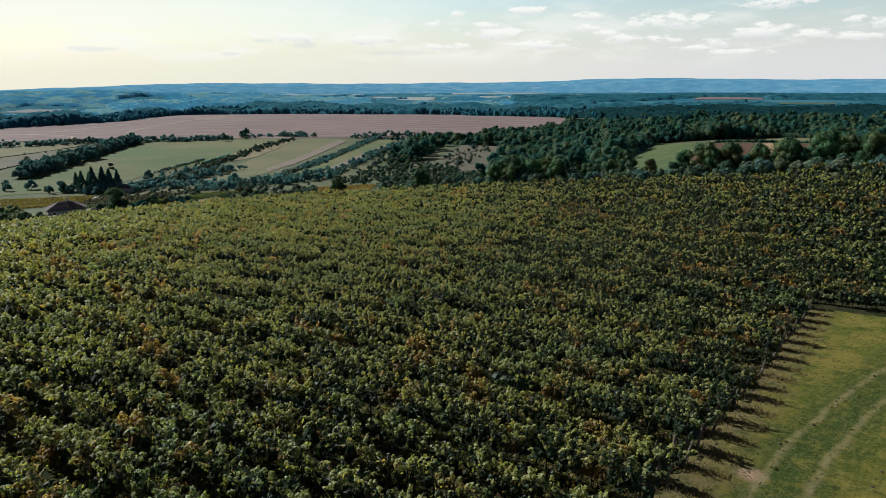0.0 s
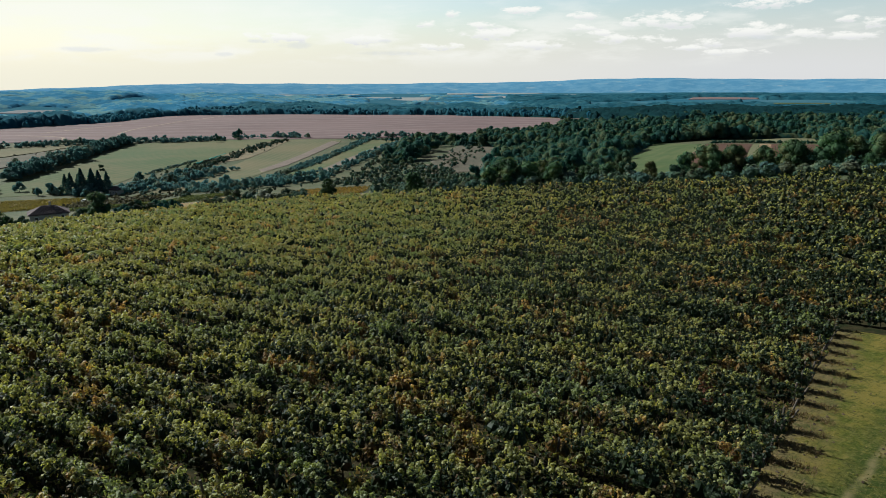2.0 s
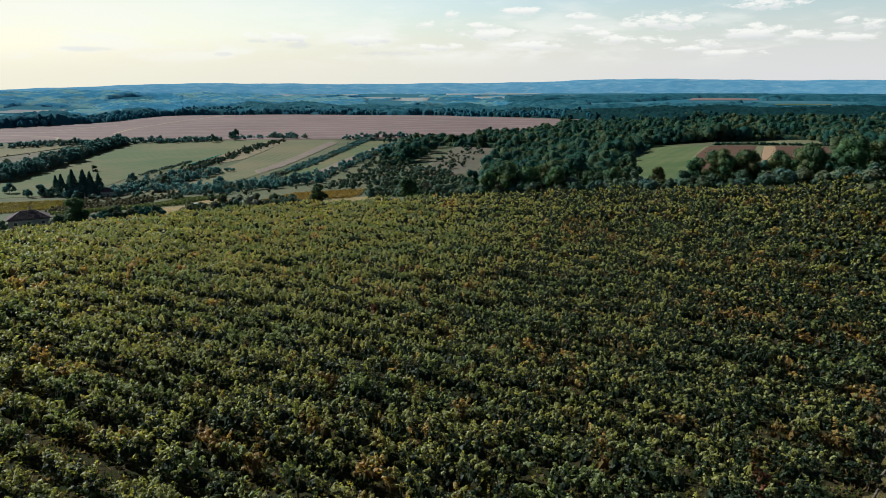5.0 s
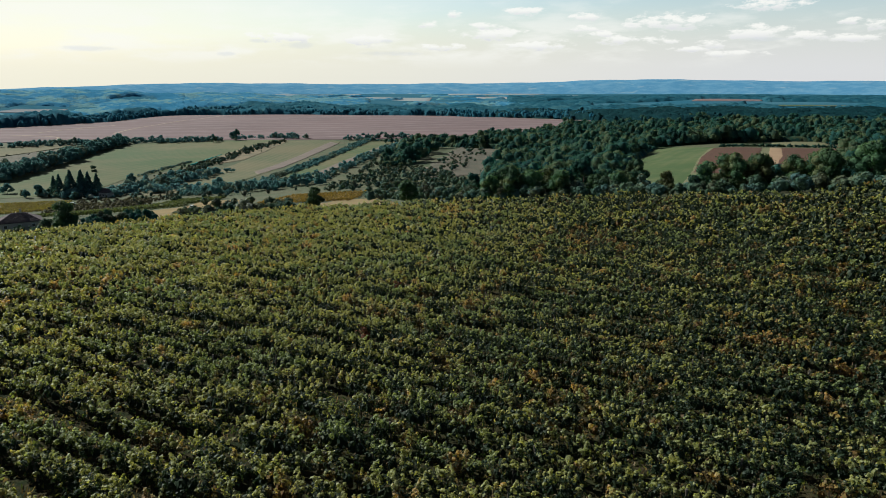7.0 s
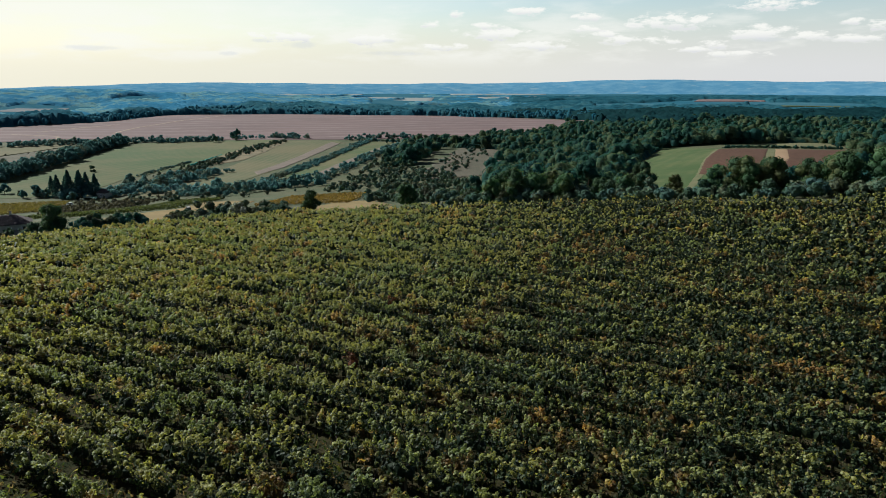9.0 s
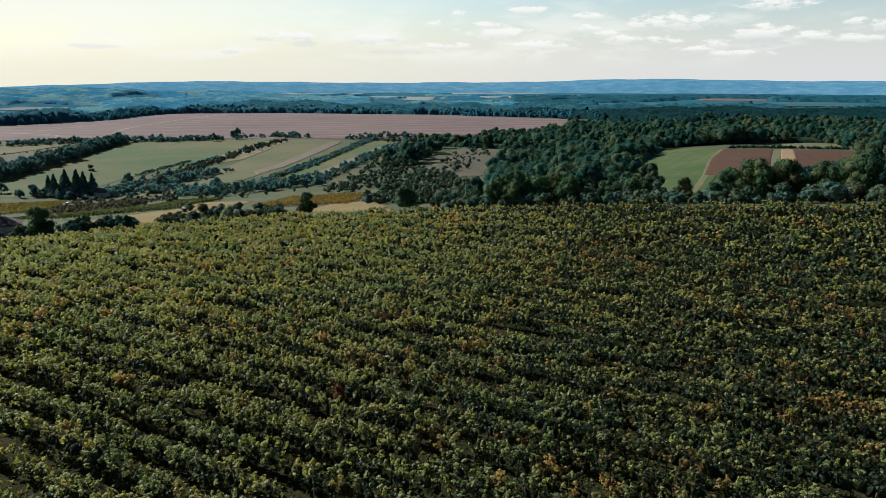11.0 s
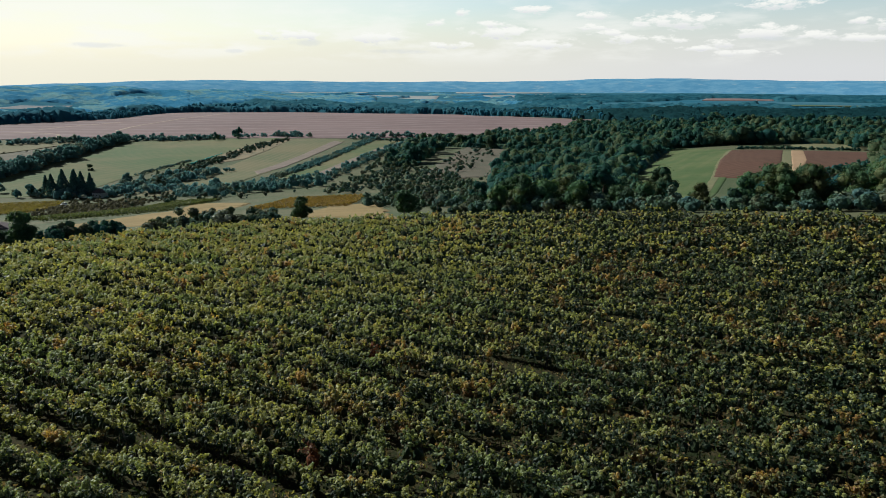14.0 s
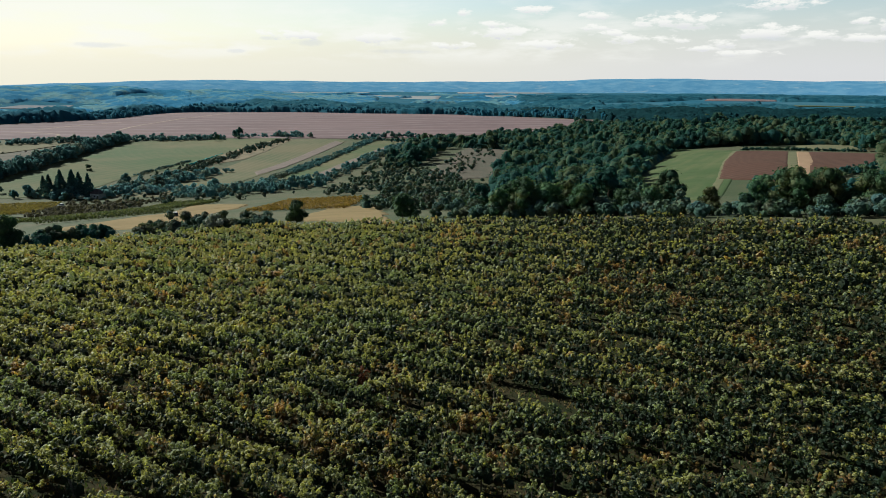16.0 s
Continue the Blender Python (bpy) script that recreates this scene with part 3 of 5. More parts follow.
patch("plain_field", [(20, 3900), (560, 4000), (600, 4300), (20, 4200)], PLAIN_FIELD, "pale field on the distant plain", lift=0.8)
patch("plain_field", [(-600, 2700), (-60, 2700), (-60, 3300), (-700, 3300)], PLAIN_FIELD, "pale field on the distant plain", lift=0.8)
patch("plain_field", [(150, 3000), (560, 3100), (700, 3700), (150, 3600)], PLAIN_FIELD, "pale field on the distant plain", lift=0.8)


# ---- the grassy headland ----
def headland():
    v, w = np.meshgrid(np.linspace(-30, 70.2, 160), np.linspace(0, 1, 90))
    u = -75 + (row_start(np.minimum(v, 70)) + 75.3 + 0.4 * np.sin(v * 2.5)) * w
    x, y = u * ROW_U[0] + v * ROW_V[0], u * ROW_U[1] + v * ROW_V[1]
    far1, far2 = (np.hypot(x - 124.9, y + 61.6) - r for r in (142.5, 140.6))
    sunk = 0.07 * np.exp(-(far1 / 0.35) ** 2) + 0.07 * np.exp(-(far2 / 0.35) ** 2)
    z = ground_z(x, y) + 0.12 - sunk + 0.02 * np.sin(x * 3.1) * np.sin(y * 2.7)
    me = mesh_of("headland", np.stack([x, y, z], -1).reshape(-1, 3), grid_quads(160, 90), GRASS)
    me.shade_smooth()
    return tagged(new("headland", me), "mown grass headland with two pale wheel ruts", "grass", kind="structure")


headland()


# ---- leaves ----
def leaf_quads(c, size, up=0.7, out=None, rng=np.random, corners=4, loose=1.0):
    """Small folded leaves at the points c; corners=3 gives plainer leaves."""
    n = rng.normal(size=c.shape) * loose
    n[:, 2] += up
    if out is not None:
        n += out
    n /= np.linalg.norm(n, axis=1)[:, None]
    a = np.cross(n, rng.normal(size=c.shape))
    a /= np.linalg.norm(a, axis=1)[:, None] + 1e-9
    b = np.cross(n, a)
    s = (size * rng.uniform(0.65, 1.25, len(c)))[:, None]
    if corners == 3:
        v = np.stack([c + a * s, c - a * s * 0.6 + b * s * 0.9, c - a * s * 0.6 - b * s * 0.9], 1)
    else:
        fold = n * s * 0.28
        v = np.stack([c - a * s - fold, c - b * s * 0.8, c + a * s - fold, c + b * s * 0.8], 1)
    return v.reshape(-1, 3), np.arange(len(c) * corners).reshape(-1, corners)


def tubes(base, top, r0, r1):
    """Four-sided tapered sticks."""
    n = len(base)
    ring = np.array([(1, 0, 0), (0, 1, 0), (-1, 0, 0), (0, -1, 0)], float)
    v = np.concatenate([base[:, None] + ring * r0, top[:, None] + ring * r1], 1).reshape(-1, 3)
    f = np.array([(i, (i + 1) % 4, 4 + (i + 1) % 4, 4 + i) for i in range(4)] + [(4, 5, 6, 7)])
    return v, (np.arange(n)[:, None, None] * 8 + f).reshape(-1, 4)


DOME = [(math.cos(j * 6.2832 / 6 + i * 0.5) * math.sin(p), math.sin(j * 6.2832 / 6 + i * 0.5) * math.sin(p), math.cos(p)) for i, p in enumerate((0.25, 1.0, 1.75, 2.6)) for j in range(6)]
DOME_F = [(i * 6 + j, i * 6 + (j + 1) % 6, i * 6 + 6 + (j + 1) % 6, i * 6 + 6 + j) for i in range(3) for j in range(6)] + [(0, 1, 2, 3), (3, 4, 5, 0)]
DOME, DOME_F = np.array(DOME), np.array(DOME_F)[:, ::-1]
CAP = np.array([(math.cos(j * 1.2566 + i * 0.6) * r, math.sin(j * 1.2566 + i * 0.6) * r, z) for i, (r, z) in enumerate(((0.38, 0.95), (0.9, 0.45), (0.95, -0.5))) for j in range(5)])
CAP_F = np.array([(i * 5 + 5 + j, i * 5 + 5 + (j + 1) % 5, i * 5 + (j + 1) % 5, i * 5 + j) for i in range(2) for j in range(5)] + [(0, 1, 2, 3)])


def lumps(cen, rad, g, rough=0.22, flat=0.85, plain=False):
    """Small uneven lumps of leaves."""
    n, (shape, faces) = len(cen), (CAP, CAP_F) if plain else (DOME, DOME_F)
    v = cen[:, None] + shape * (rad[:, None, None] * np.array((1, 1, flat))) * g.uniform(1 - rough, 1 + rough, (n, len(shape), 1))
    return v.reshape(-1, 3), (np.arange(n)[:, None, None] * len(shape) + faces).reshape(-1, 4)


# ---- the vineyard ----
ROW_GAP = 2.5
rng = np.random.default_rng(7)
U, V = np.array(ROW_U), np.array(ROW_V)


post_bm = bmesh.new()
bmesh.ops.create_cone(post_bm, cap_ends=True, segments=7, radius1=0.065, radius2=0.055, depth=1.8, matrix=Matrix.Translation((0, 0, 0.8)))
POST = bpy.data.meshes.new("post")
post_bm.to_mesh(POST)
post_bm.free()
POST.materials.append(POST_WOOD)


def in_view(p):
    return (p[:, 1] > 14) & (np.abs(p[:, 0]) < 0.70 * p[:, 1] + 13)


trunk_bm = bmesh.new()
bmesh.ops.create_cone(trunk_bm, cap_ends=True, segments=6, radius1=0.05, radius2=0.035, depth=0.6, matrix=Matrix.Translation((0, 0, 0.25)))
bmesh.ops.create_cone(trunk_bm, cap_ends=True, segments=6, radius1=0.037, radius2=0.03, depth=0.6, matrix=Matrix.Translation((0.05, 0, 0.75)) @ Matrix.Rotation(0.2, 4, "Y"))
TRUNK = bpy.data.meshes.new("trunk")
trunk_bm.to_mesh(TRUNK)
trunk_bm.free()
TRUNK.materials.append(BARK)


def nearness(p):
    """How far off a vine is where the way over the vineyard passes it."""
    ahead = np.maximum(p[:, 1] - 44, np.maximum(25, np.abs(p[:, 0]) / 0.66))
    return np.hypot(ahead, p[:, 0])


def vine_leaves(q, zz, h, n, size, nb=16):
    """Leaves of k vines: arching shoots that spring from the mound of a row, over a dense core."""
    k, per = len(q), n // nb
    swing = np.clip(rng.normal(0, 0.85, (k, nb)), -1.6, 1.6)
    big = math.sqrt(14 / nb)
    wide = rng.uniform(0.17, 0.29, (k, 1)) * h[:, None]
    root = np.stack([rng.uniform(-0.56, 0.56, (k, nb)), np.sin(swing) * wide, (0.30 + 0.38 * np.cos(swing)) * h[:, None] + rng.normal(0, 0.07, (k, nb))], -1)
    aim = np.stack([rng.normal(0, 0.55, (k, nb)), np.sin(swing) * 0.45 + rng.normal(0, 0.3, (k, nb)), np.cos(swing) * 0.65 + 0.50], -1)
    aim /= np.linalg.norm(aim, axis=-1)[..., None]
    long = (rng.uniform(0.35, 0.85, (k, nb)) * big ** 0.5)[..., None]
    droop = rng.uniform(0.05, 0.6, (k, nb))[..., None]
    rad = (rng.uniform(0.10, 0.165, (k, nb)) * big)[..., None, None]
    s = rng.uniform(0.0, 1.0, (k, nb, per))[..., None]
    way = rng.normal(size=(k, nb, per, 3))
    way[..., 2] += 0.5
    way /= np.linalg.norm(way, axis=-1)[..., None]
    loc = root[:, :, None] + aim[:, :, None] * (long[:, :, None] * s)
    loc[..., 2:] -= (droop * long)[:, :, None] * s * s
    loc = loc + way * rad * (1.15 - 0.75 * s)

    def to_land(w):
        o = np.empty_like(w)
        o[..., :2] = w[..., :1] * U + w[..., 1:2] * V
        o[..., 2] = w[..., 2]
        return o

    mound = np.stack([0 * swing, np.sin(swing), np.cos(swing)], -1)[:, :, None]
    c, out = to_land(loc), to_land(way * 2.2 + mound * 0.5)
    c[..., :2] += q[:, None, None]
    c[..., 2] = zz[:, None, None] + np.maximum(c[..., 2], 0.15)
    v1, f1 = leaf_quads(c.reshape(-1, 3), size, 0.2, out.reshape(-1, 3), rng, 3, 0.28)
    # a shell of old leaves in the shade-darkened tone, over a dense core
    m = max(8, n // 6)
    ang, dip = rng.uniform(-2.0, 2.0, (k, m)), rng.uniform(0.72, 1.0, (k, m))
    old = np.stack([rng.uniform(-0.55, 0.55, (k, m)), np.sin(ang) * wide * 1.05 * dip, (0.30 + 0.42 * np.cos(ang) * dip) * h[:, None]], -1)
    out = to_land(np.stack([rng.normal(0, 0.5, (k, m)), np.sin(ang), np.cos(ang)], -1))
    old = to_land(old)
    old[..., :2] += q[:, None]
    old[..., 2] += zz[:, None]
    v3, f3 = leaf_quads(old.reshape(-1, 3), size * 1.25, 0.1, out.reshape(-1, 3) * 1.3, rng, 3, 0.6)
    # solid lumps added inside each vine block light and hide the soil
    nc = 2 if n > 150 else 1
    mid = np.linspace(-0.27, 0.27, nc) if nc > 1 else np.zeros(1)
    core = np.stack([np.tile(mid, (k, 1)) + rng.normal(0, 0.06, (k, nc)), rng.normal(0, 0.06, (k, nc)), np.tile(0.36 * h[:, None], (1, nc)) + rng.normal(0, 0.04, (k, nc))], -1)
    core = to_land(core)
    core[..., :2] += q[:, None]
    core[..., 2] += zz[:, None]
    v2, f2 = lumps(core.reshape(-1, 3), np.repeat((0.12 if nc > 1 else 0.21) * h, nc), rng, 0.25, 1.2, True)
    # sunlit tips painted in: shoot ends near the crest, more down the western slope
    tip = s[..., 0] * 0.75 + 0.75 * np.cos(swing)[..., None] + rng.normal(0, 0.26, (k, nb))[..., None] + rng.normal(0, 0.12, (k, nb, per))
    young_lit = tip + rng.normal(0, 0.16, (k, 1))[..., None] > 0.85 - (0.36 * smooth(12, -50, q[:, :1]) + 0.16 * smooth(-45, -90, q[:, :1]) - 0.42 * smooth(-14, 34, q[:, :1]))[..., None] + 0.10 * (smooth(48, 75, q[:, 1:]) * smooth(-30, 10, q[:, :1]))[..., None] - 0.22 * smooth(45, 110, q[:, 1:])[..., None]
    tri = np.concatenate([f2[:, :3], f2[:, [0, 2, 3]]])
    rest = len(f3) + len(tri)
    return np.concatenate([v1, v3, v2]), np.concatenate([f1, f3 + len(v1), tri + len(v1) + len(v3)]), np.concatenate([young_lit.ravel(), np.zeros(rest, bool)])


def vine_row(v):
    u = np.arange(float(row_start(v)) + 0.5, 190, 1.05)
    p = u[:, None] * U + v * V
    keep = (p[:, 1] < edge_y(p[:, 0]) - 0.5) & (p[:, 0] > -118) & (p[:, 0] < 98) & (p[:, 1] > 4)
    keep &= ~((u > 35.5) & (u < 41.5) & (78.7 < v < 81))  # a bare stretch
    p, u = p[keep], u[keep]
    if len(p) < 4:
        return
    p = p + rng.normal(0, 0.12, p.shape)
    p = p[rng.random(len(p)) > 0.045]
    z = ground_z(p[:, 0], p[:, 1])
    row = tagged(new("vine_row"), "row of green grapevines with some yellowing leaves", "vine row", "vineyard rows")
    seen = in_view(p)
    tall = np.clip(rng.normal(1.85, 0.26, len(p)) + 0.40 * np.convolve(rng.normal(0, 1, len(p) + 4), np.ones(5) / 2.2, "valid"), 0.95, 2.8)
    own = (np.abs(p[:, 0] - 3) < 11.5) & (p[:, 1] > 25) & (p[:, 1] < 56)  # the vines passed nearest stand one by one
    lots = []
    d = nearness(p)
    for lo, hi, n, size, nb, vis in ((0, 36, 420, 0.074, 14, True), (36, 50, 300, 0.088, 12, True), (50, 82, 160, 0.120, 10, True), (82, 900, 72, 0.172, 6, True), (0, 55, 72, 0.17, 6, False), (55, 900, 8, 0.5, 4, False)):
        pick = (d >= lo) & (d < hi) & (seen == vis) & ~own
        if pick.any():
            lots.append(vine_leaves(p[pick], z[pick], tall[pick], n, size, nb))
    if lots:
        start = np.cumsum([0] + [len(lot[0]) for lot in lots])
        me = mesh_of("foliage", np.concatenate([lot[0] for lot in lots]), np.concatenate([lot[1] + k for lot, k in zip(lots, start)]), [VINE_LEAF, LIT_SHOOT_LEAF], np.concatenate([lot[2] for lot in lots]))
        tagged(child(new("foliage", me), row), kind="stuff")
    for j in np.flatnonzero(own):
        vv, ff, leaf_tone = vine_leaves(np.zeros((1, 2)), np.zeros(1), tall[j:j + 1], 434, 0.073, 14)
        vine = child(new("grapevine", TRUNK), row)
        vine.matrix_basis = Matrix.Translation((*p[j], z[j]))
        tagged(child(new("foliage", mesh_of("foliage", vv, ff, [VINE_LEAF, LIT_SHOOT_LEAF], leaf_tone)), vine), "green leaves with yellow tips", kind="stuff")
    near = seen & (p[:, 1] < 105) & ~own
    if near.any():
        b = np.column_stack([p[near], z[near] - 0.05])
        top = b + np.column_stack([rng.normal(0, 0.12, (near.sum(), 2)), np.full(near.sum(), 1.0)])
        vv, ff = tubes(b, top, 0.045, 0.035)
        tagged(child(new("vine_wood", mesh_of("vine_wood", vv, ff, BARK)), row), "gnarled brown vine wood", kind="stuff")
    for j in np.flatnonzero(seen & (p[:, 1] < 95))[::7]:
        post = child(new("post", POST), row)
        post.matrix_basis = Matrix.Translation((*p[j], z[j] - 0.25)) @ pose(0, 0, 0, rng.normal(0, 3), rng.normal(0, 3), 0)
    if v < 70.5 and p[0, 1] > 18:
        # a leaning end post where the row meets the headland
        e = (float(row_start(v)) + 0.25) * U + v * V
        post = child(new("end_post", POST), row)
        post.matrix_basis = Matrix.Translation((e[0], e[1], float(ground_z(*e)) - 0.05)) @ Matrix.Rotation(radians(rng.normal(-14, 7)), 4, Vector((-V[0], -V[1], 0))) @ pose(0, 0, 0, 0, 0, 40) @ Matrix.Diagonal((1.0, 1.0, rng.uniform(0.72, 0.98), 1))
        tagged(post, "weathered grey wooden end post leaning outwards")


for i in range(82):
    vine_row(-52.3 + ROW_GAP * i)


# single vines with red leaves
for x, y in ((15.8, 42.9), (-3.9, 90.8), (-4.9, 72.2)):
    vv, ff, leaf_tone = vine_leaves(np.zeros((1, 2)), np.zeros(1), np.array([1.9]), 140, 0.085, 7)
    vine = tagged(new("grapevine", TRUNK), "grapevine with dull red autumn leaves", "vine")
    vine.matrix_basis = Matrix.Translation((x, y, float(ground_z(x, y))))
    tagged(child(new("foliage", mesh_of("foliage", vv, ff, RED_LEAF)), vine), "red leaves", kind="stuff")


# ---- grass and weeds on the headland ----
def tufts(name, n, u0, u1, v0, v1, tall, wide, material, label, clump=None, last=70.2):
    v = rng.uniform(v0, v1, n)
    u = rng.uniform(u0, u1, n) + row_start(np.minimum(v, 70))
    if clump:
        v = np.round((v - clump[0]) / clump[1]) * clump[1] + clump[0] + rng.normal(0, 0.35, n)
    x, y = u * U[0] + v * V[0], u * U[1] + v * V[1]
    keep = (y > 20) & (np.abs(x) < 0.72 * y + 6) & (v < last)
    x, y = x[keep], y[keep]
    n = len(x)
    a, h = rng.uniform(0, 6.28, n), tall * rng.uniform(0.4, 1.2, n)
    side = np.stack([np.cos(a), np.sin(a), 0 * a], -1) * (wide * rng.uniform(0.6, 1.3, n))[:, None]
    base = np.stack([x, y, ground_z(x, y) + 0.05], -1)
    lean = np.stack([rng.normal(0, 0.5, n) * h, rng.normal(0, 0.5, n) * h, h], -1)
    vv = np.stack([base - side, base + side, base + lean + side * 0.3, base + lean - side * 0.3], 1).reshape(-1, 3)
    tagged(new(name, mesh_of(name, vv, np.arange(4 * n).reshape(-1, 4), material)), label, "grass", kind="stuff")


tufts("grass", 70000, -38, 0.3, 5, 70, 0.06, 0.06, GRASS_BLADE, "short mown grass with dry blades")
tufts("dry_weeds", 9000, -2.0, 1.2, 10, 70, 0.22, 0.035, DEAD_GRASS, "dead brown weeds at the ends of vine rows", (-52.3, ROW_GAP))
tufts("alley_weeds", 24000, 0.5, 62, 8, 112, 0.20, 0.05, DEAD_GRASS, "dry tan weeds between the vine rows", (-51.05, ROW_GAP), 112)
tufts("alley_grass", 24000, 0.5, 62, 8, 112, 0.20, 0.05, DARK_BLADE, "dark green grass between the vine rows", (-51.05, ROW_GAP), 112)


def clods(n):
    """Clods and torn tufts on the headland."""
    v = rng.uniform(8, 70, n)
    u = row_start(np.minimum(v, 70)) - 0.3 - rng.exponential(3.5, n)
    x, y = u * U[0] + v * V[0], u * U[1] + v * V[1]
    r = 0.03 + 0.09 * rng.random(n) ** 3
    vv, ff = lumps(np.stack([x, y, ground_z(x, y) + 0.12], -1), r, rng, 0.4, 0.6, True)
    tagged(new("clods", mesh_of("clods", vv, ff, [CLOD, GRASS_BLADE], np.repeat(rng.random(n) < 0.4, len(CAP_F)))), "loose clods and torn tufts on mown grass", "soil", kind="stuff")


clods(400)
tufts("straw", 14000, -38, 0.0, 5, 70, 0.05, 0.09, DEAD_GRASS, "scattered pale straw on mown grass")
tufts("grass_tufts", 9000, -38, -0.5, 5, 70, 0.09, 0.05, DARK_BLADE, "darker tufts standing in mown grass", (0.0, 1.7))


# ---- low weeds on the alleys between the rows ----
def alley_weeds(n):
    y = 18 + 70 * rng.random(n) ** 1.7
    x = rng.uniform(-1, 1, n) * (0.70 * y + 8)
    u, v = x * U[0] + y * U[1], x * V[0] + y * V[1]
    keep = (u > row_start(np.minimum(v, 70)) + 0.5) & (rng.random(n) < 0.35 + 0.65 * (np.sin(x * 1.3 + np.sin(y * 0.7) * 2) > 0))
    c = np.stack([x, y, ground_z(x, y) + rng.uniform(0.02, 0.14, n)], -1)[keep]
    vv, ff = leaf_quads(c, 0.13, 0.8, None, rng, 3)
    mixed = rng.random(len(ff)) < 0.35
    tagged(new("alley_weeds", mesh_of("alley_weeds", vv, ff, [GRASS_BLADE, DEAD_GRASS], mixed)), "low green and dry weeds between vine rows", "weeds", kind="stuff")


alley_weeds(90000)


# ---- trees and shrubs ----
def limb_mesh(trunk_h, r, limbs, reach, seed):
    g = np.random.default_rng(seed)
    b, t, r0, r1 = [(0, 0, -0.4)], [(g.normal(0, 0.2), g.normal(0, 0.2), trunk_h)], [r], [r * 0.45]
    for i in range(limbs):
        a = g.uniform(0, 6.28)
        s = np.array((0, 0, trunk_h * g.uniform(0.45, 0.95)))
        b.append(s)
        t.append(s + np.array((math.cos(a), math.sin(a), g.uniform(0.5, 1.1))) * reach * g.uniform(0.6, 1.0))
        r0.append(r * 0.42)
        r1.append(r * 0.12)
    b, t = np.array(b, float), np.array(t, float)
    parts_ = [tubes(b[i:i + 1], t[i:i + 1], r0[i], r1[i]) for i in range(len(b))]
    v = np.concatenate([p[0] for p in parts_])
    f = np.concatenate([p[1] + 8 * i for i, p in enumerate(parts_)])
    return mesh_of("trunk", v, f, BARK)


def crown_points(h, w, low, lobes, n, g):
    """Points on a lumpy crown of several lobes, and the lobes."""
    ang, s = g.uniform(0, 6.28, lobes), np.sqrt(g.uniform(0, 1, lobes))
    zf = g.uniform(0.0, 1.0, lobes)
    wide = np.sin(np.clip(0.22 + zf * 0.72, 0, 1) * math.pi) * 0.9 + 0.1
    cen = np.stack([np.cos(ang) * s * w * 0.4 * wide, np.sin(ang) * s * w * 0.4 * wide, low + (h - low) * (0.14 + 0.70 * zf)], -1)
    rad = w * g.uniform(0.12, 0.23, lobes)
    m = g.integers(0, lobes, n)
    d = g.normal(size=(n, 3))
    d[:, 2] += 0.3
    d /= np.linalg.norm(d, axis=1)[:, None]
    return cen[m] + d * (rad[m] * g.uniform(0.85, 1.12, n))[:, None] * np.array((1, 1, 0.85)), d, cen, rad


def crown_mesh(h, w, low, n, leaf, seed, material, lobes):
    g = np.random.default_rng(seed)
    c, d, cen, rad = crown_points(h, w, low, lobes, n, g)
    v1, f1 = leaf_quads(c, leaf, 0.3, d * 2.4, g, 4, 0.7)
    v2, f2 = lumps(cen, rad * 0.76, g, 0.16, 0.85)
    return mesh_of("crown", np.concatenate([v1, v2]), np.concatenate([f1, f2 + len(v1)]), material, soft=len(f2))


def tree(name, h, w, low, n, leaf, seed, label, material, lobes=16):
    ob = new(name)
    child(new("crown", crown_mesh(h, w, low, n, leaf, seed, material, lobes)), ob)
    child(new("trunk", limb_mesh(h * 0.6, 0.02 * h + 0.03, 5, w * 0.32, seed)), ob)
    return tagged(ob, label, "tree" if h > 4.5 else "shrub")


def spruce(h, w, n, seed):
    g = np.random.default_rng(seed)
    ob = new("spruce_tree")
    s = g.random(n) ** 0.75
    tier = np.round(s * 14) / 14 + g.normal(0, 0.012, n)
    a = g.uniform(0, 6.28, n)
    r = w / 2 * (1 - s) * np.sqrt(g.uniform(0.25, 1, n)) * (1 + 0.25 * np.sin(a * 3 + s * 31)) + 0.25
    c = np.stack([np.cos(a) * r, np.sin(a) * r, h * (0.06 + 0.93 * tier) - r * 0.35], -1)
    v, f = leaf_quads(c, 0.6, 0.3, np.stack([np.cos(a), np.sin(a), 0 * a], -1), g)
    child(new("crown", mesh_of("crown", v, f, HAZED_SPRUCE_LEAF)), ob)
    child(new("trunk", limb_mesh(h * 0.9, 0.25, 0, 1, seed)), ob)
    return tagged(ob, "tall dark spruce in a short row", "tree", "spruces in a row")


def at(x, y, turn=0.0, size=1.0, sink=0.0):
    return pose(x, y, float(ground_z(x, y)) - sink, 0, 0, turn) @ Matrix.Scale(size, 4)


def plant(proto, spots, **tags):
    """Copies of the prototypes at (x, y, height); the first spot of each takes the prototype itself."""
    for i, (x, y, size) in enumerate(spots):
        ob = copy_thing(proto[i % len(proto)], at(x, y, rng.uniform(0, 360), size * rng.uniform(0.93, 1.07)))
        if tags:
            tagged(ob, **tags)


def scatter(count, corners, gap, ok=None):
    """Random spots inside a four-cornered piece of land, no nearer to one another than gap."""
    a, b, c, d = (np.array(p, float) for p in corners)
    out = []
    for _ in range(count * 6):
        u, v = rng.random(2)
        p = (1 - u) * (1 - v) * a + u * (1 - v) * b + u * v * c + (1 - u) * v * d
        if all((p[0] - q[0]) ** 2 + (p[1] - q[1]) ** 2 > gap * gap for q in out) and (ok is None or ok(*p)):
            out.append((p[0], p[1]))
            if len(out) >= count:
                break
    return out


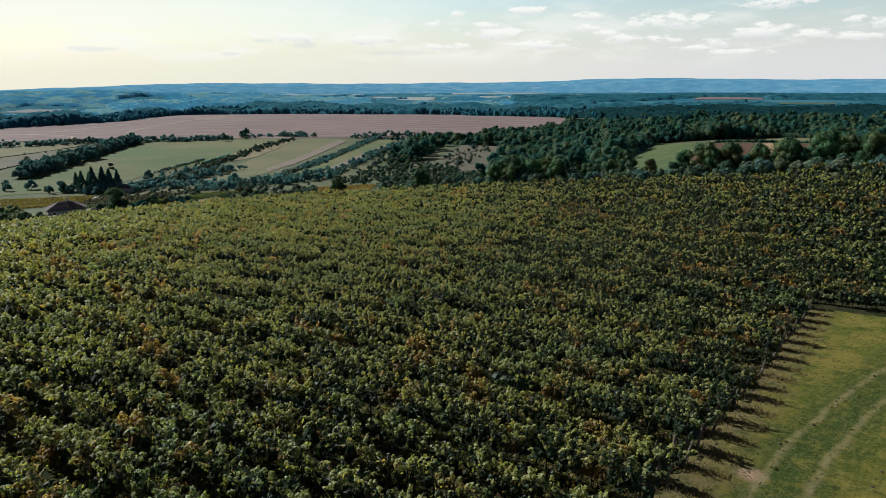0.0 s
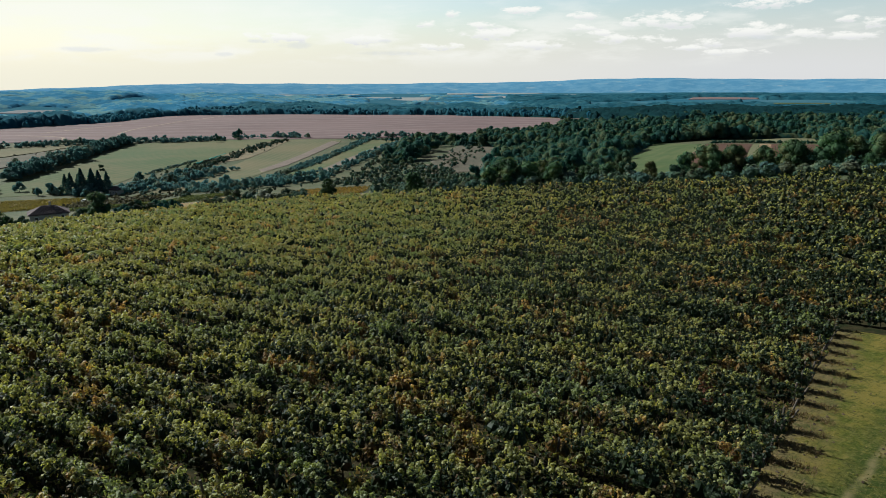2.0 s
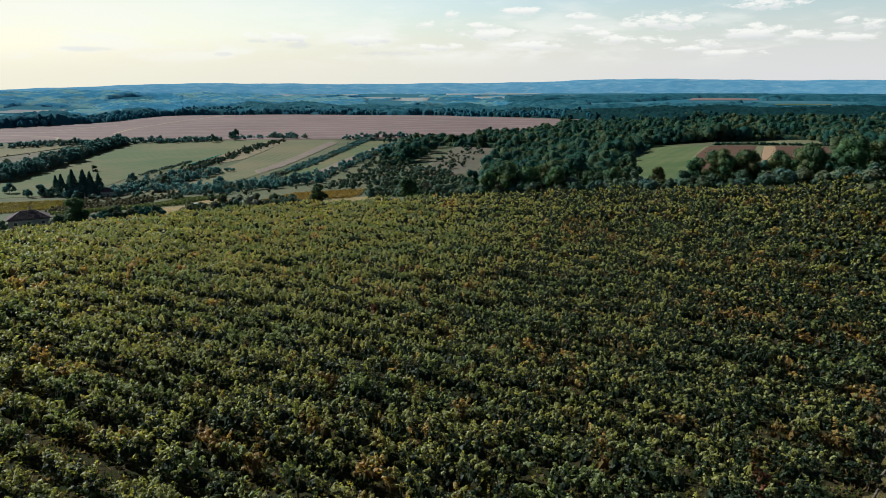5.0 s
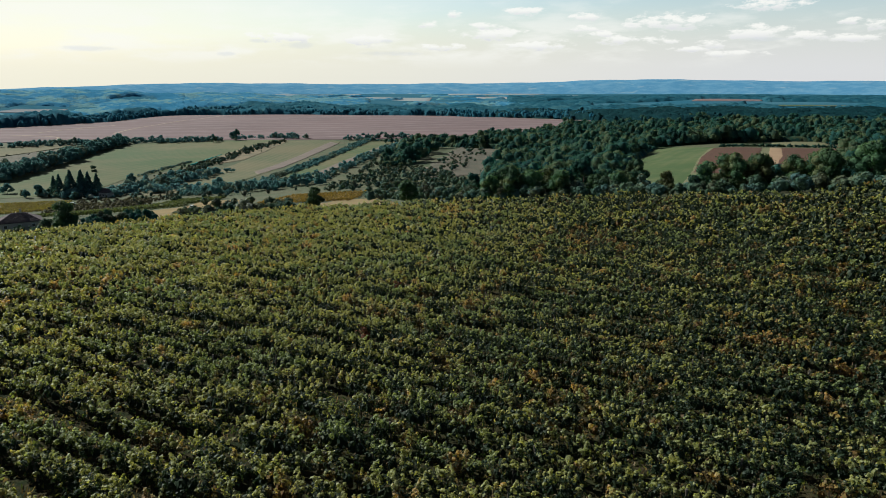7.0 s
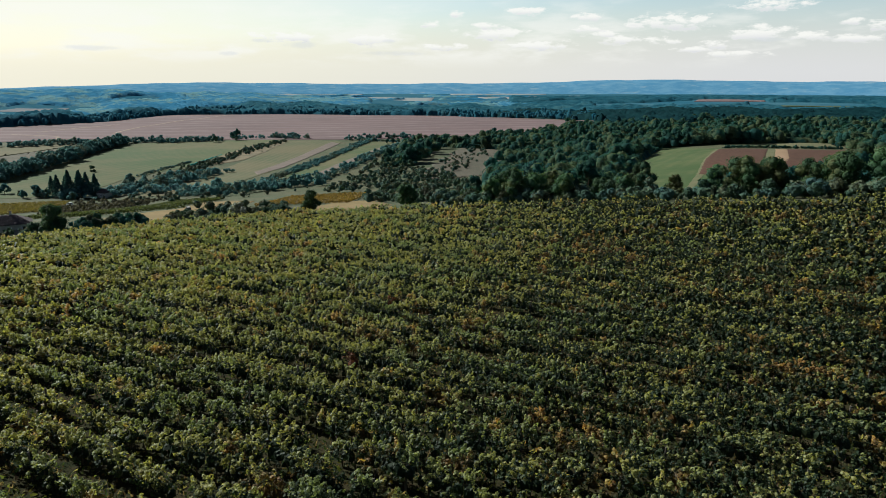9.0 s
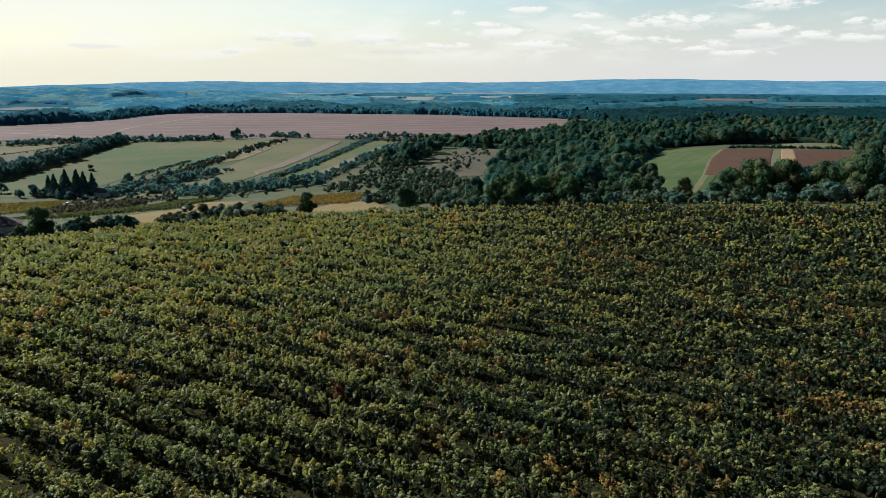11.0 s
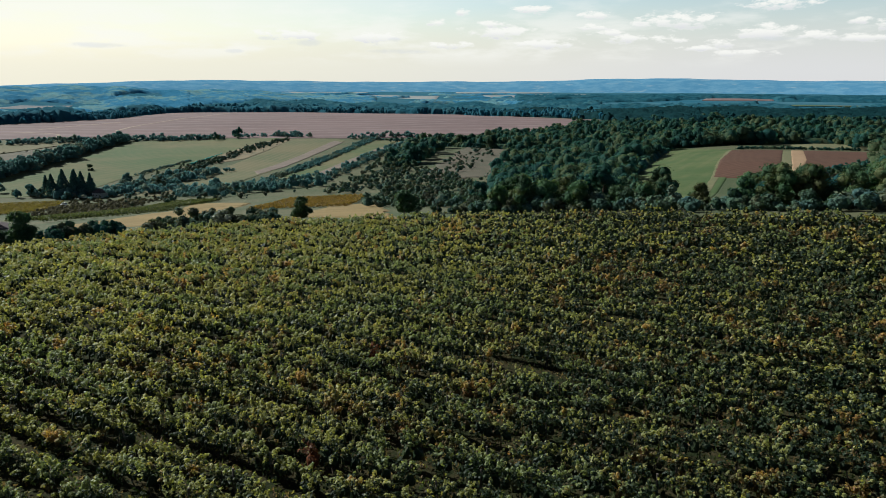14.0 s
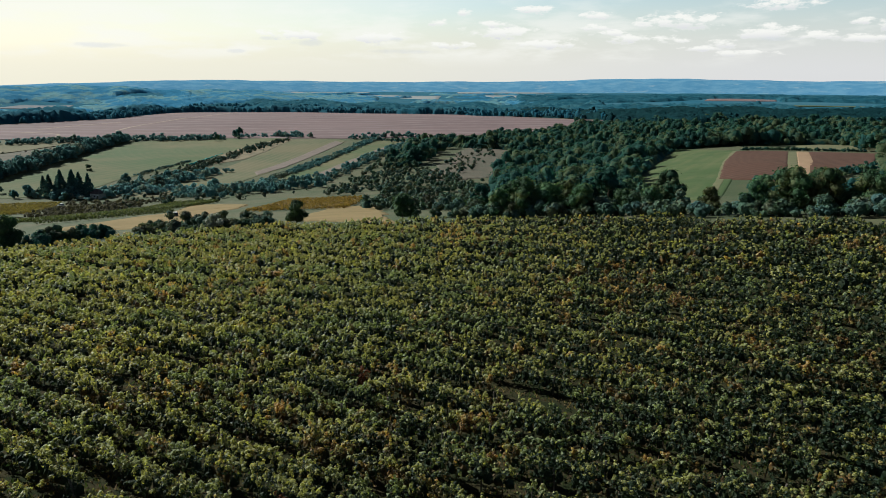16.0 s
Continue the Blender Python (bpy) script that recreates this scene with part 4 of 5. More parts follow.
BIG = [tree("broadleaf_tree", 11, 10, 0.6, 2200, 0.24, 11 + i, "broad dark green tree beside the vineyard", CROWN_LEAF, 28) for i in range(3)]
MEDIUM = [tree("broadleaf_tree", 12, 10, 0.8, 460, 0.36, 31 + i, "dark green broadleaf tree in a wood", TREE_LEAF, 17) for i in range(5)]
BUSH = [tree("shrub", 3.2, 4.0, 0.0, 800, 0.17, 51 + i, "dense olive-green shrub", SCRUB_LEAF, 9) for i in range(3)]
SMALL = [tree("shrub", 3.5, 4.8, 0.0, 180, 0.36, 61 + i, "olive-green shrub in rough grass", SCRUB_LEAF, 8) for i in range(4)]
SPRUCE = [spruce(17, 12, 1300, 71 + i) for i in range(2)]
PALE = tree("pale_shrub", 4.2, 4.0, 0.3, 700, 0.2, 81, "pale silvery shrub at the vineyard edge", PALE_LEAF, 8)
GARDEN = [tree("broadleaf_tree", 7, 7.5, 0.0, 520, 0.38, 91 + i, "dark rounded tree on a scrubby strip", HAZED_VALLEY_LEAF, 12) for i in range(3)]
PROTOS = BIG + MEDIUM + BUSH + SMALL + SPRUCE + GARDEN
for ob in PROTOS:
    ob.location = (0, 0, -300)

def woods(name, spots, low, high, material, label, per=3, blades=26, flat=0.9, leaf=0.36, plain=False, core=0.8):
    """A wood: each crown a few uneven lumps with leaf sprays on them."""
    spots = np.array(spots[::2] if name == "hedgerow" and len(spots) > 150 else spots)
    n = len(spots)
    r = low + (high - low) * rng.random(n) ** 1.6
    x, y = spots[:, 0], spots[:, 1]
    cen = np.stack([x, y, ground_z(x, y) + r * 1.2], -1)[:, None] + rng.normal(0, 0.5, (n, per, 3)) * r[:, None, None] * np.array((1.1, 1.1, 0.65))
    cen[:, 0, 2] = ground_z(x, y) + r * 0.8
    rad = r[:, None] * rng.uniform(0.4, 0.72, (n, per))
    rad[:, 0] = r * 0.92
    v, f = lumps(cen.reshape(-1, 3), rad.ravel() * core, rng, 0.25, flat, plain or material is HAZED_VALLEY_LEAF)
    ob = tagged(new(name, mesh_of(name, v, f, material, soft=len(f))), label, "woodland", kind="stuff")
    if blades:
        m = rng.integers(0, per, (n, blades))
        d = rng.normal(size=(n, blades, 3))
        d[..., 2] = np.abs(d[..., 2])
        d /= np.linalg.norm(d, axis=-1)[..., None]
        i = np.arange(n)[:, None]
        c = cen[i, m] + d * (rad[i, m] * rng.uniform(0.82, 1.12, (n, blades)))[..., None] * np.array((1, 1, flat))
        v, f = leaf_quads(c.reshape(-1, 3), np.repeat(0.35 + r * leaf * 0.25, blades) if r.max() > 4 else np.repeat(r, blades) * leaf * 0.5, 0.3, d.reshape(-1, 3) * 1.5, rng, 3, 0.55)
        tagged(child(new("foliage", mesh_of("foliage", v, f, material)), ob), kind="stuff")
    return ob


def along(points, step, wide):
    """Spots along a line through the points, at about that step and spread that wide."""
    out = []
    for (x0, y0), (x1, y1) in zip(points, points[1:]):
        n = max(2, int(math.hypot(x1 - x0, y1 - y0) / step))
        out += [(x0 + (x1 - x0) * i / n + rng.normal(0, wide), y0 + (y1 - y0) * i / n + rng.normal(0, wide)) for i in range(n)]
    return out


# trees and shrubs along the far edge of the vineyard
plant(BUSH, [(-66, 196, 1.0), (-62, 192, 0.9), (-57, 196, 1.3), (-52, 191, 1.4), (-43, 192, 1.2), (-39, 193, 1.0), (-47, 188, 1.3), (-73, 187, 0.7), (-79, 180, 0.8), (-6, 192, 0.9)],
      label="dense olive-green shrub at the vineyard edge", group="shrubs along the vineyard edge")
plant(BUSH, [(3, 190, 1.2), (8, 188, 1.3), (-1, 193, 1.1), (34, 178, 1.2), (38, 176, 1.4), (30, 180, 1.1), (45, 172, 1.2), (49, 170, 1.1), (26, 180, 1.3)],
      label="dense olive-green shrub at the vineyard edge", group="shrubs along the vineyard edge")
PALE.matrix_basis = at(-47, 184, 0, 1.0)
plant(BIG, [(-31, 188, 0.52), (-8, 187, 0.55), (12, 183, 0.6), (17, 182, 0.78), (22, 182, 0.7), (28, 178, 0.6), (41, 175, 0.55), (36, 178, 0.5), (26, 186, 0.7), (15, 189, 0.7)], group="trees along the vineyard edge")
plant(BIG, [(55, 161, 0.68), (59, 159, 0.75), (64, 157, 0.72), (69, 154, 0.74), (74, 150, 0.8), (80, 147, 0.8), (86, 141, 0.8), (92, 136, 0.85), (66, 164, 0.75), (77, 158, 0.8), (87, 152, 0.85), (97, 146, 0.9), (49, 167, 0.5)],
      group="trees along the vineyard edge")
plant(BUSH, [(53, 158, 1.0), (57, 156, 0.9), (62, 153, 1.1), (67, 150, 1.0), (71, 147, 1.0), (76, 143, 1.1), (81, 140, 1.0), (20, 178, 1.0), (24, 177, 0.9), (14, 180, 1.0)],
      label="dense olive-green shrub at the vineyard edge", group="shrubs along the vineyard edge")
plant(BIG, [(-89, 180, 0.8)], label="dark rounded tree beside a farmhouse")
plant(BUSH, [(-80, 181, 1.3), (-76, 182, 1.1), (-92, 178, 1.2), (-72, 186, 1.0), (-98, 186, 1.1)], label="dense dark shrub near a farmhouse")

# spruces and garden trees by the white house
plant(SPRUCE, [(-275, 501, 0.8), (-270, 499, 0.98), (-266, 502, 0.9), (-262, 499, 1.06), (-256, 501, 1.1), (-250, 500, 1.08), (-245, 502, 0.9), (-259, 508, 1.0)])
plant(SMALL, [(-284, 500, 1.6), (-278, 502, 1.7), (-255, 490, 1.5), (-244, 500, 1.4), (-240, 503, 1.5)])

plant(GARDEN, [(-246, 558, 1.2), (-211, 535, 1.5), (-213, 571, 1.3), (-207, 566, 1.2), (-220, 573, 1.25), (-153, 486, 1.5), (-233, 554, 1.1), (-236, 530, 1.1), (-316, 512, 1.1), (-292, 495, 0.9), (-286, 500, 1.2),
               (-280, 497, 0.9), (-228, 540, 0.9), (-241, 512, 0.8), (-224, 524, 0.8), (-200, 590, 1.0), (-192, 602, 0.8), (-146, 480, 1.0), (-160, 478, 0.9), (-138, 492, 1.1), (-127, 500, 0.9), (-330, 505, 1.0), (-340, 520, 0.9)],
      group="trees on a scrubby strip")

woods("hedgerow", along([(-112, 895), (-91, 904), (-71, 914), (-38, 927)], 2.0, 3), 1.4, 3.8, HAZED_VALLEY_LEAF, "dark shrubs below a stubble field", 4, 80, leaf=0.4, core=0.82)
woods("hedgerow", along([(-409, 907), (-380, 905), (-357, 920), (-322, 924)], 2.6, 4), 1.6, 4.4, HAZED_VALLEY_LEAF, "dark shrubs below a stubble field", 4, 80, leaf=0.4, core=0.82)
woods("hedgerow", along([(-530, 812), (-493, 828), (-469, 844), (-440, 868)], 2.6, 4), 1.6, 4.0, HAZED_VALLEY_LEAF, "dark shrubs behind a mown meadow", 4, 80, leaf=0.4, core=0.82)
woods("hedgerow", along([(-284, 938), (-262, 934), (-236, 926)], 2.6, 4), 1.4, 3.6, HAZED_VALLEY_LEAF, "dark shrubs below a stubble field", 4, 80, leaf=0.4, core=0.82)
# single trees in the pastures
plant(MEDIUM, [(-292, 896, 1.0), (-278, 925, 1.0), (-270, 920, 1.3), (-62, 828, 0.75), (-55, 826, 0.7), (-68, 832, 0.5)], label="single dark tree in open pasture")
plant(SMALL, [(-309, 623, 1.6), (-300, 505, 1.2)], label="round dark bush in open pasture")

# woods: the nearer trees one by one, the rest as one body
def is_clearing(x, y):
    return -16 < x - (y - 470) * 0.13 < 20 and 440 < y < 730


near_wood, deep_wood = [], []
for count, corners, gap, to in ((95, [(8, 198), (50, 180), (75, 300), (22, 320)], 5.5, near_wood), (75, [(70, 178), (100, 158), (140, 290), (108, 285)], 5.5, near_wood),
                                (130, [(22, 320), (72, 300), (90, 388), (30, 420)], 5.0, deep_wood), (300, [(30, 420), (88, 388), (165, 560), (60, 700)], 6.0, deep_wood),
                                (70, [(-48, 560), (-26, 560), (0, 760), (-42, 800)], 7, deep_wood), (330, [(-40, 800), (30, 740), (190, 620), (200, 1010)], 8, deep_wood), (420, [(170, 570), (275, 590), (420, 930), (150, 930)], 8, deep_wood),
                                (330, [(275, 590), (420, 560), (640, 930), (420, 930)], 9, deep_wood), (170, [(104, 200), (190, 250), (330, 440), (210, 375)], 7, deep_wood),
                                (140, [(270, 470), (330, 440), (420, 560), (300, 585)], 8, deep_wood)):
    to += scatter(count, corners, gap, lambda x, y: not is_clearing(x, y))
plant(MEDIUM, [(x, y, rng.uniform(0.5, 0.85)) for x, y in near_wood], group="trees of a near wood")


woods("wood", [q for q in deep_wood if q[1] < 560], 2.6, 7.4, TREE_LEAF, "dense dark green broadleaf wood in the valley", 7, 270, leaf=0.10, plain=True, core=0.80)
deep_wood += scatter(70, [(172, 566), (246, 556), (262, 600), (172, 600)], 5)
woods("wood", [q for q in deep_wood if q[1] >= 560], 2.8, 7.8, TREE_LEAF, "dense dark green broadleaf wood in the valley", 6, 130, leaf=0.30, plain=True, core=0.85)


def off_plots(x, y):
    """Clear of the small vineyards and stubble below the hill."""
    return not (-98 < x < -30 and 180 < y < 398)


plant(SMALL, [(x, y, rng.uniform(0.6, 1.3)) for x, y in scatter(60, [(-60, 330), (0, 240), (0, 480), (-50, 640)], 5, off_plots)], group="shrubs on a scrubby slope")
woods("scrub", scatter(520, [(-75, 300), (20, 215), (25, 420), (-60, 660)], 2.6, off_plots) + scatter(60, [(-20, 470), (4, 470), (49, 700), (18, 745)], 5), 0.9, 2.6, SCRUB_LEAF, "grey-green scrub on a slope", 3, 60, leaf=0.46, plain=True)
woods("scrub", scatter(50, [(-225, 420), (-80, 400), (-85, 500), (-245, 505)], 4), 0.6, 2.4, SCRUB_LEAF, "dark scrub at the foot of the fields", 3, 50)
woods("scrub", along([(4, 187), (30, 176), (46, 166), (60, 153), (78, 138), (98, 112)], 0.8, 1.8), 0.7, 1.9, SCRUB_LEAF, "dense scrub along the vineyard edge", 3, 170, leaf=0.40)
woods("scrub", along([(-62, 186), (-50, 186), (-36, 187)], 0.7, 1.5), 0.7, 1.9, SCRUB_LEAF, "dense scrub along the vineyard edge", 3, 170, leaf=0.40)
woods("scrub", along([(-84, 180), (-70, 187)], 0.5, 1.2), 0.9, 2.0, TREE_LEAF, "dark hedge beside a farmhouse", 3, 110, leaf=0.24)
woods("scrub", along([(-96, 181), (-91, 179)], 0.7, 1.2), 0.7, 1.7, SCRUB_LEAF, "rounded shrubs beside a farmhouse", 3, 110, leaf=0.24)
woods("scrub", scatter(60, [(-150, 228), (-100, 195), (-95, 205), (-140, 240)], 2.5), 0.5, 1.4, SCRUB_LEAF, "garden shrubs round a farmhouse", 3, 60)
woods("hedgerow", along([(-354, 565), (-369, 690), (-386, 750), (-404, 888)], 0.8, 2.6), 3.8, 6.4, HAZED_VALLEY_LEAF, "dark belt of trees beside a pasture", 6, 120, leaf=0.30, core=0.85)
woods("hedgerow", [q for q in along([(-620, 790), (-440, 878), (-300, 918), (-240, 935), (-150, 900)], 0.7, 5) if noise.noise((q[0] / 45, q[1] / 45, 5.0)) > -0.16], 1.1, 3.7, HAZED_VALLEY_LEAF, "dark shrubs below a stubble field", 4, 70, leaf=0.40, core=0.82)
woods("hedgerow", along([(-120, 884), (-55, 850)], 1.5, 3), 1.0, 3.0, HAZED_VALLEY_LEAF, "dark shrubs below a stubble field", 4, 70, leaf=0.40, core=0.82)
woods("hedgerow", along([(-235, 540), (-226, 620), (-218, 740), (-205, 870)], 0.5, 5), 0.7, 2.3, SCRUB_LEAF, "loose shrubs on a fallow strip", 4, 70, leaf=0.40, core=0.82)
woods("hedgerow", along([(-258, 600), (-246, 690)], 1.0, 0.9), 0.7, 1.5, HAZED_VALLEY_LEAF, "low clipped hedge in a pasture", 3, 44, leaf=0.42, core=0.82)
woods("hedgerow", along([(-136, 530), (-124, 600), (-108, 740), (-95, 884)], 0.5, 1.8), 0.9, 2.1, HAZED_VALLEY_LEAF, "low shrub row between two strips", 3, 44, leaf=0.42, core=0.82)
woods("hedgerow", along([(-130, 545), (-117, 610), (-102, 750), (-90, 880)], 0.55, 1.5), 0.8, 1.9, HAZED_VALLEY_LEAF, "low shrub row between two strips", 3, 44, leaf=0.42, core=0.82)
woods("hedgerow", along([(-88, 490), (-78, 580), (-52, 790)], 1.0, 4), 1.0, 3.0, HAZED_VALLEY_LEAF, "shrub row below a wood", 4, 70, leaf=0.40, core=0.82)
woods("hedgerow", along([(-240, 498), (-205, 520), (-170, 500), (-128, 490), (-105, 480)], 1.4, 6), 1.0, 3.6, HAZED_VALLEY_LEAF, "mixed shrubs at the foot of the fields", 4, 70, leaf=0.40, core=0.82)
woods("hedgerow", along([(-140, 455), (-118, 462), (-90, 480)], 1.6, 7), 1.6, 4.6, HAZED_VALLEY_LEAF, "clump of small trees at the foot of the fields", 4, 70, leaf=0.40, core=0.82)
woods("hedgerow", along([(189, 494), (266, 491)], 0.8, 0.8), 0.8, 1.5, TREE_LEAF, "low dark hedge behind ploughed fields", 2, 30)
woods("orchard", scatter(330, [(-219, 384), (-168, 356), (-180, 472), (-246, 480)], 2.2), 0.8, 1.9, BROWN_LEAF, "browned low orchard bushes", 3, 44, leaf=0.5, plain=True)


def roof(name, corners, cell, tall, material, label, ok=None):
    """The closed canopy inside a wood, between four corners in plan."""
    a, b, c, d = (np.array(p, float) for p in corners)
    nu, nv = int(max(np.hypot(*(b - a)), np.hypot(*(c - d))) / cell) + 2, int(max(np.hypot(*(d - a)), np.hypot(*(c - b))) / cell) + 2
    u, v = np.meshgrid(np.linspace(0, 1, nu), np.linspace(0, 1, nv))
    p = ((1 - u) * (1 - v))[..., None] * a + (u * (1 - v))[..., None] * b + (u * v)[..., None] * c + ((1 - u) * v)[..., None] * d
    p = p + rng.uniform(-0.35, 0.35, p.shape) * cell
    x, y = p[..., 0], p[..., 1]
    full = np.ones(x.shape, bool)
    if ok is not None:
        full = np.array([ok(*q) for q in zip(x.ravel(), y.ravel())]).reshape(x.shape)
    full[[0, -1]] = full[:, [0, -1]] = False
    z = ground_z(x, y) + np.where(full, tall * rng.uniform(0.5, 0.75, x.shape), -0.3)
    quads = grid_quads(nu, nv)
    quads = quads[full.ravel()[quads].any(1)]
    return tagged(new(name, mesh_of(name, np.stack([x, y, z], -1).reshape(-1, 3), quads, material, soft=len(quads))), label, "woodland", kind="stuff")


for corners, tall in (([(22, 310), (72, 295), (92, 392), (30, 425)], 5.5), ([(30, 415), (92, 384), (168, 562), (60, 705)], 6.5), ([(-44, 800), (30, 735), (195, 610), (204, 1015)], 6.5),
                      ([(168, 562), (278, 585), (430, 940), (150, 940)], 6.5), ([(275, 585), (425, 555), (650, 940), (425, 940)], 6.5), ([(104, 200), (192, 250), (332, 442), (208, 372)], 5.5),
                      ([(72, 178), (102, 160), (142, 292), (106, 283)], 2.4), ([(10, 198), (52, 182), (76, 300), (20, 320)], 2.4)):
    roof("wood_canopy", corners, 3.6, tall, TREE_LEAF, "closed dark green canopy of a broadleaf wood", lambda x, y: not is_clearing(x, y))


def ring(n, d0, d1, a0, a1, ok=None):
    d, g = np.sqrt(rng.uniform(d0 * d0, d1 * d1, n)), np.radians(rng.uniform(a0, a1, n))
    p = np.stack([d * np.sin(g), d * np.cos(g)], -1)
    return p if ok is None else p[[ok(*q) for q in p]]


def inside(x, y, plot):
    """Whether a place lies in a four-cornered plot, or a little nearer than it."""
    a = math.degrees(math.atan2(x, y))
    az = [math.degrees(math.atan2(*p)) for p in plot]
    d = [math.hypot(*p) for p in plot]
    return min(az) < a < max(az) and min(d) - 170 < math.hypot(x, y) < max(d)


def open_land(x, y):
    return any(inside(x, y, plot) for plot in FAR_PLOTS)


def patchy(x, y, s, cut):
    return noise.noise((x / s, y / s, 0.3)) > cut


def canopy(name, d0, d1, a0, a1, cell, tall, material, label, ok=None):
    """A distant wood as one lumpy roof of crowns, down to the ground at its rims."""
    nd = int((d1 - d0) / cell)
    na = int(math.radians(a1 - a0) * (d0 + d1) / 2 / cell)
    dd, aa = np.meshgrid(np.linspace(d0, d1, nd), np.radians(np.linspace(a0, a1, na)))
    dd, aa = dd + rng.uniform(-0.4, 0.4, dd.shape) * cell, aa + rng.uniform(-0.4, 0.4, aa.shape) * cell / dd
    x, y = dd * np.sin(aa), dd * np.cos(aa)
    full = np.ones(x.shape, bool)
    if ok is not None:
        full = np.array([ok(*q) for q in zip(x.ravel(), y.ravel())]).reshape(x.shape)
    inner = full.copy()
    inner[1:] &= full[:-1]
    inner[:-1] &= full[1:]
    inner[:, 1:] &= full[:, :-1]
    inner[:, :-1] &= full[:, 1:]
    inner[[0, -1]] = inner[:, [0, -1]] = False
    z = ground_z(x, y) + np.where(inner, tall * (0.3 + 0.75 * rng.random(x.shape)) + tall * 0.5 * np.sin(x / 37) * np.sin(y / 53 + x / 90), -0.5)
    quads = grid_quads(nd, na)
    quads = quads[inner.ravel()[quads].any(1)]
    return tagged(new(name, mesh_of(name, np.stack([x, y, z], -1).reshape(-1, 3), quads[:, ::-1], material, soft=len(quads))), label, "woodland", kind="stuff")


def hill_gap(x, y):
    return not (-1030 < x < -840 and 1470 < y < 1730) and patchy(x, y, 240, -0.62)


EDGE_AZ = (-50, -35.9, -30.4, -26.9, -25.1, -23.2, -21.7, -19.5, -16.5, -8.6, -4, 0.6, 5.1, 9.5, 11.7, 13, 60)
EDGE_D = (1150, 1238, 1294, 1346, 1386, 1483, 1578, 1650, 1664, 1620, 1566, 1530, 1338, 1270, 1236, 900, 900)


def past_field(x, y):
    """How far a place lies beyond the stubble field's far edge."""
    return math.hypot(x, y) - 5 - float(np.interp(math.degrees(math.atan2(x, y)), EDGE_AZ, EDGE_D))


canopy("far_wood", 915, 1510, 4, 44, 6.0, 11, HAZED_FAR_LEAF, "dark mixed woodland across the valley", lambda x, y: past_field(x, y) > 0 and (x > 185 + (y - 950) * 0.25 or math.hypot(x, y) > 1200) and not open_land(x, y))


def in_belt(x, y):
    deep = float(np.interp(math.degrees(math.atan2(x, y)), (-50, -30, -21, -10, 10, 40), (280, 260, 90, 330, 800, 1200)))
    return 0 < past_field(x, y) < deep + 60 * noise.noise((x / 60, y / 60, 2.0))


canopy("far_wood", 1490, 2150, -22, 44, 7.5, 12, HAZED_BELT_LEAF, "dark woodland belt with a haze-blue tint behind the fields", lambda x, y: not open_land(x, y) and in_belt(x, y))
canopy("hill_wood", 1150, 1700, -50, -20, 7, 14, HAZED_BELT_LEAF, "dark tree belt behind a stubble field", lambda x, y: in_belt(x, y) and hill_gap(x, y))
canopy("hill_wood", 1600, 2900, -21, -6, 9, 7, HAZED_HILL_LEAF, "wooded low hills in the distance", lambda x, y: past_field(x, y) > 0 and not in_belt(x, y) and patchy(x, y, 240, -0.62))
canopy("hill_wood", 1340, 2900, -50, -20, 9, 7, HAZED_HILL_LEAF, "wooded low hills in the distance", lambda x, y: past_field(x, y) > 0 and not in_belt(x, y) and hill_gap(x, y))
for a0, a1, n, r0, r1, mat_ in ((-40, -22, 620, 3.5, 6.5, HAZED_BELT_LEAF), (-21, 12, 900, 3.5, 6.8, HAZED_BELT_LEAF), (10, 40, 500, 3.5, 7.0, HAZED_FAR_LEAF)):
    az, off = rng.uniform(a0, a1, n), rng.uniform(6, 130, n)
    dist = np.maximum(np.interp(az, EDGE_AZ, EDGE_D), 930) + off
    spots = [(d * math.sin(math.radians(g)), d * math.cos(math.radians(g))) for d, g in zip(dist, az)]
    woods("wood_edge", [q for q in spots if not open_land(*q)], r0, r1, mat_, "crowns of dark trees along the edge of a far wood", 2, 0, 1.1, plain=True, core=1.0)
canopy("far_wood", 2140, 3300, 5, 46, 11, 9, HAZED_BELT_LEAF, "distant woods on the plain", lambda x, y: not open_land(x, y) and patchy(x, y * 2, 330, -0.28))
canopy("far_wood", 2250, 3700, -21, 7, 11, 8, HAZED_HILL_LEAF, "distant tree belts on the plain", lambda x, y: patchy(x, y * 2.5, 420, 0.12))

# ---- the far range of hills ----
a = np.radians(np.linspace(-75, 75, 260))
rise = np.linspace(0, 1, 9)
A, S = np.meshgrid(a, rise)
top = 3 + 24 * smooth(0.04, 0.24, A) - 11 * smooth(0.25, 0.6, A) - 30 * smooth(-0.36, -0.6, A) + 7 * np.exp(-((A + 0.35) / 0.07) ** 2)
top = top + 2.5 * np.sin(A * 23 + 1) + 1.6 * np.sin(A * 61 + 2) + np.sin(A * 143)
D = 4150 + 600 * S
Z = -70 + (top + 70) * np.sin(S * math.pi / 2)


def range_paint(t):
    # wooded hills in blue: the haze of distance is part of the paint
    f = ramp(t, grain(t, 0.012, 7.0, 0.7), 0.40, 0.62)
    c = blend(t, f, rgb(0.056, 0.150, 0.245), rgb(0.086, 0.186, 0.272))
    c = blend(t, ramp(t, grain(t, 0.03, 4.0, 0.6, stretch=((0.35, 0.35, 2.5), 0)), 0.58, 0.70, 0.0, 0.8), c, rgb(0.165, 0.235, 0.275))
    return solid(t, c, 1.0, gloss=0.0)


me = mesh_of("hill_range", np.stack([D * np.sin(A), D * np.cos(A), Z], -1).reshape(-1, 3), grid_quads(260, 9), surface("hazed_range_hills", range_paint))
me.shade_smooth()
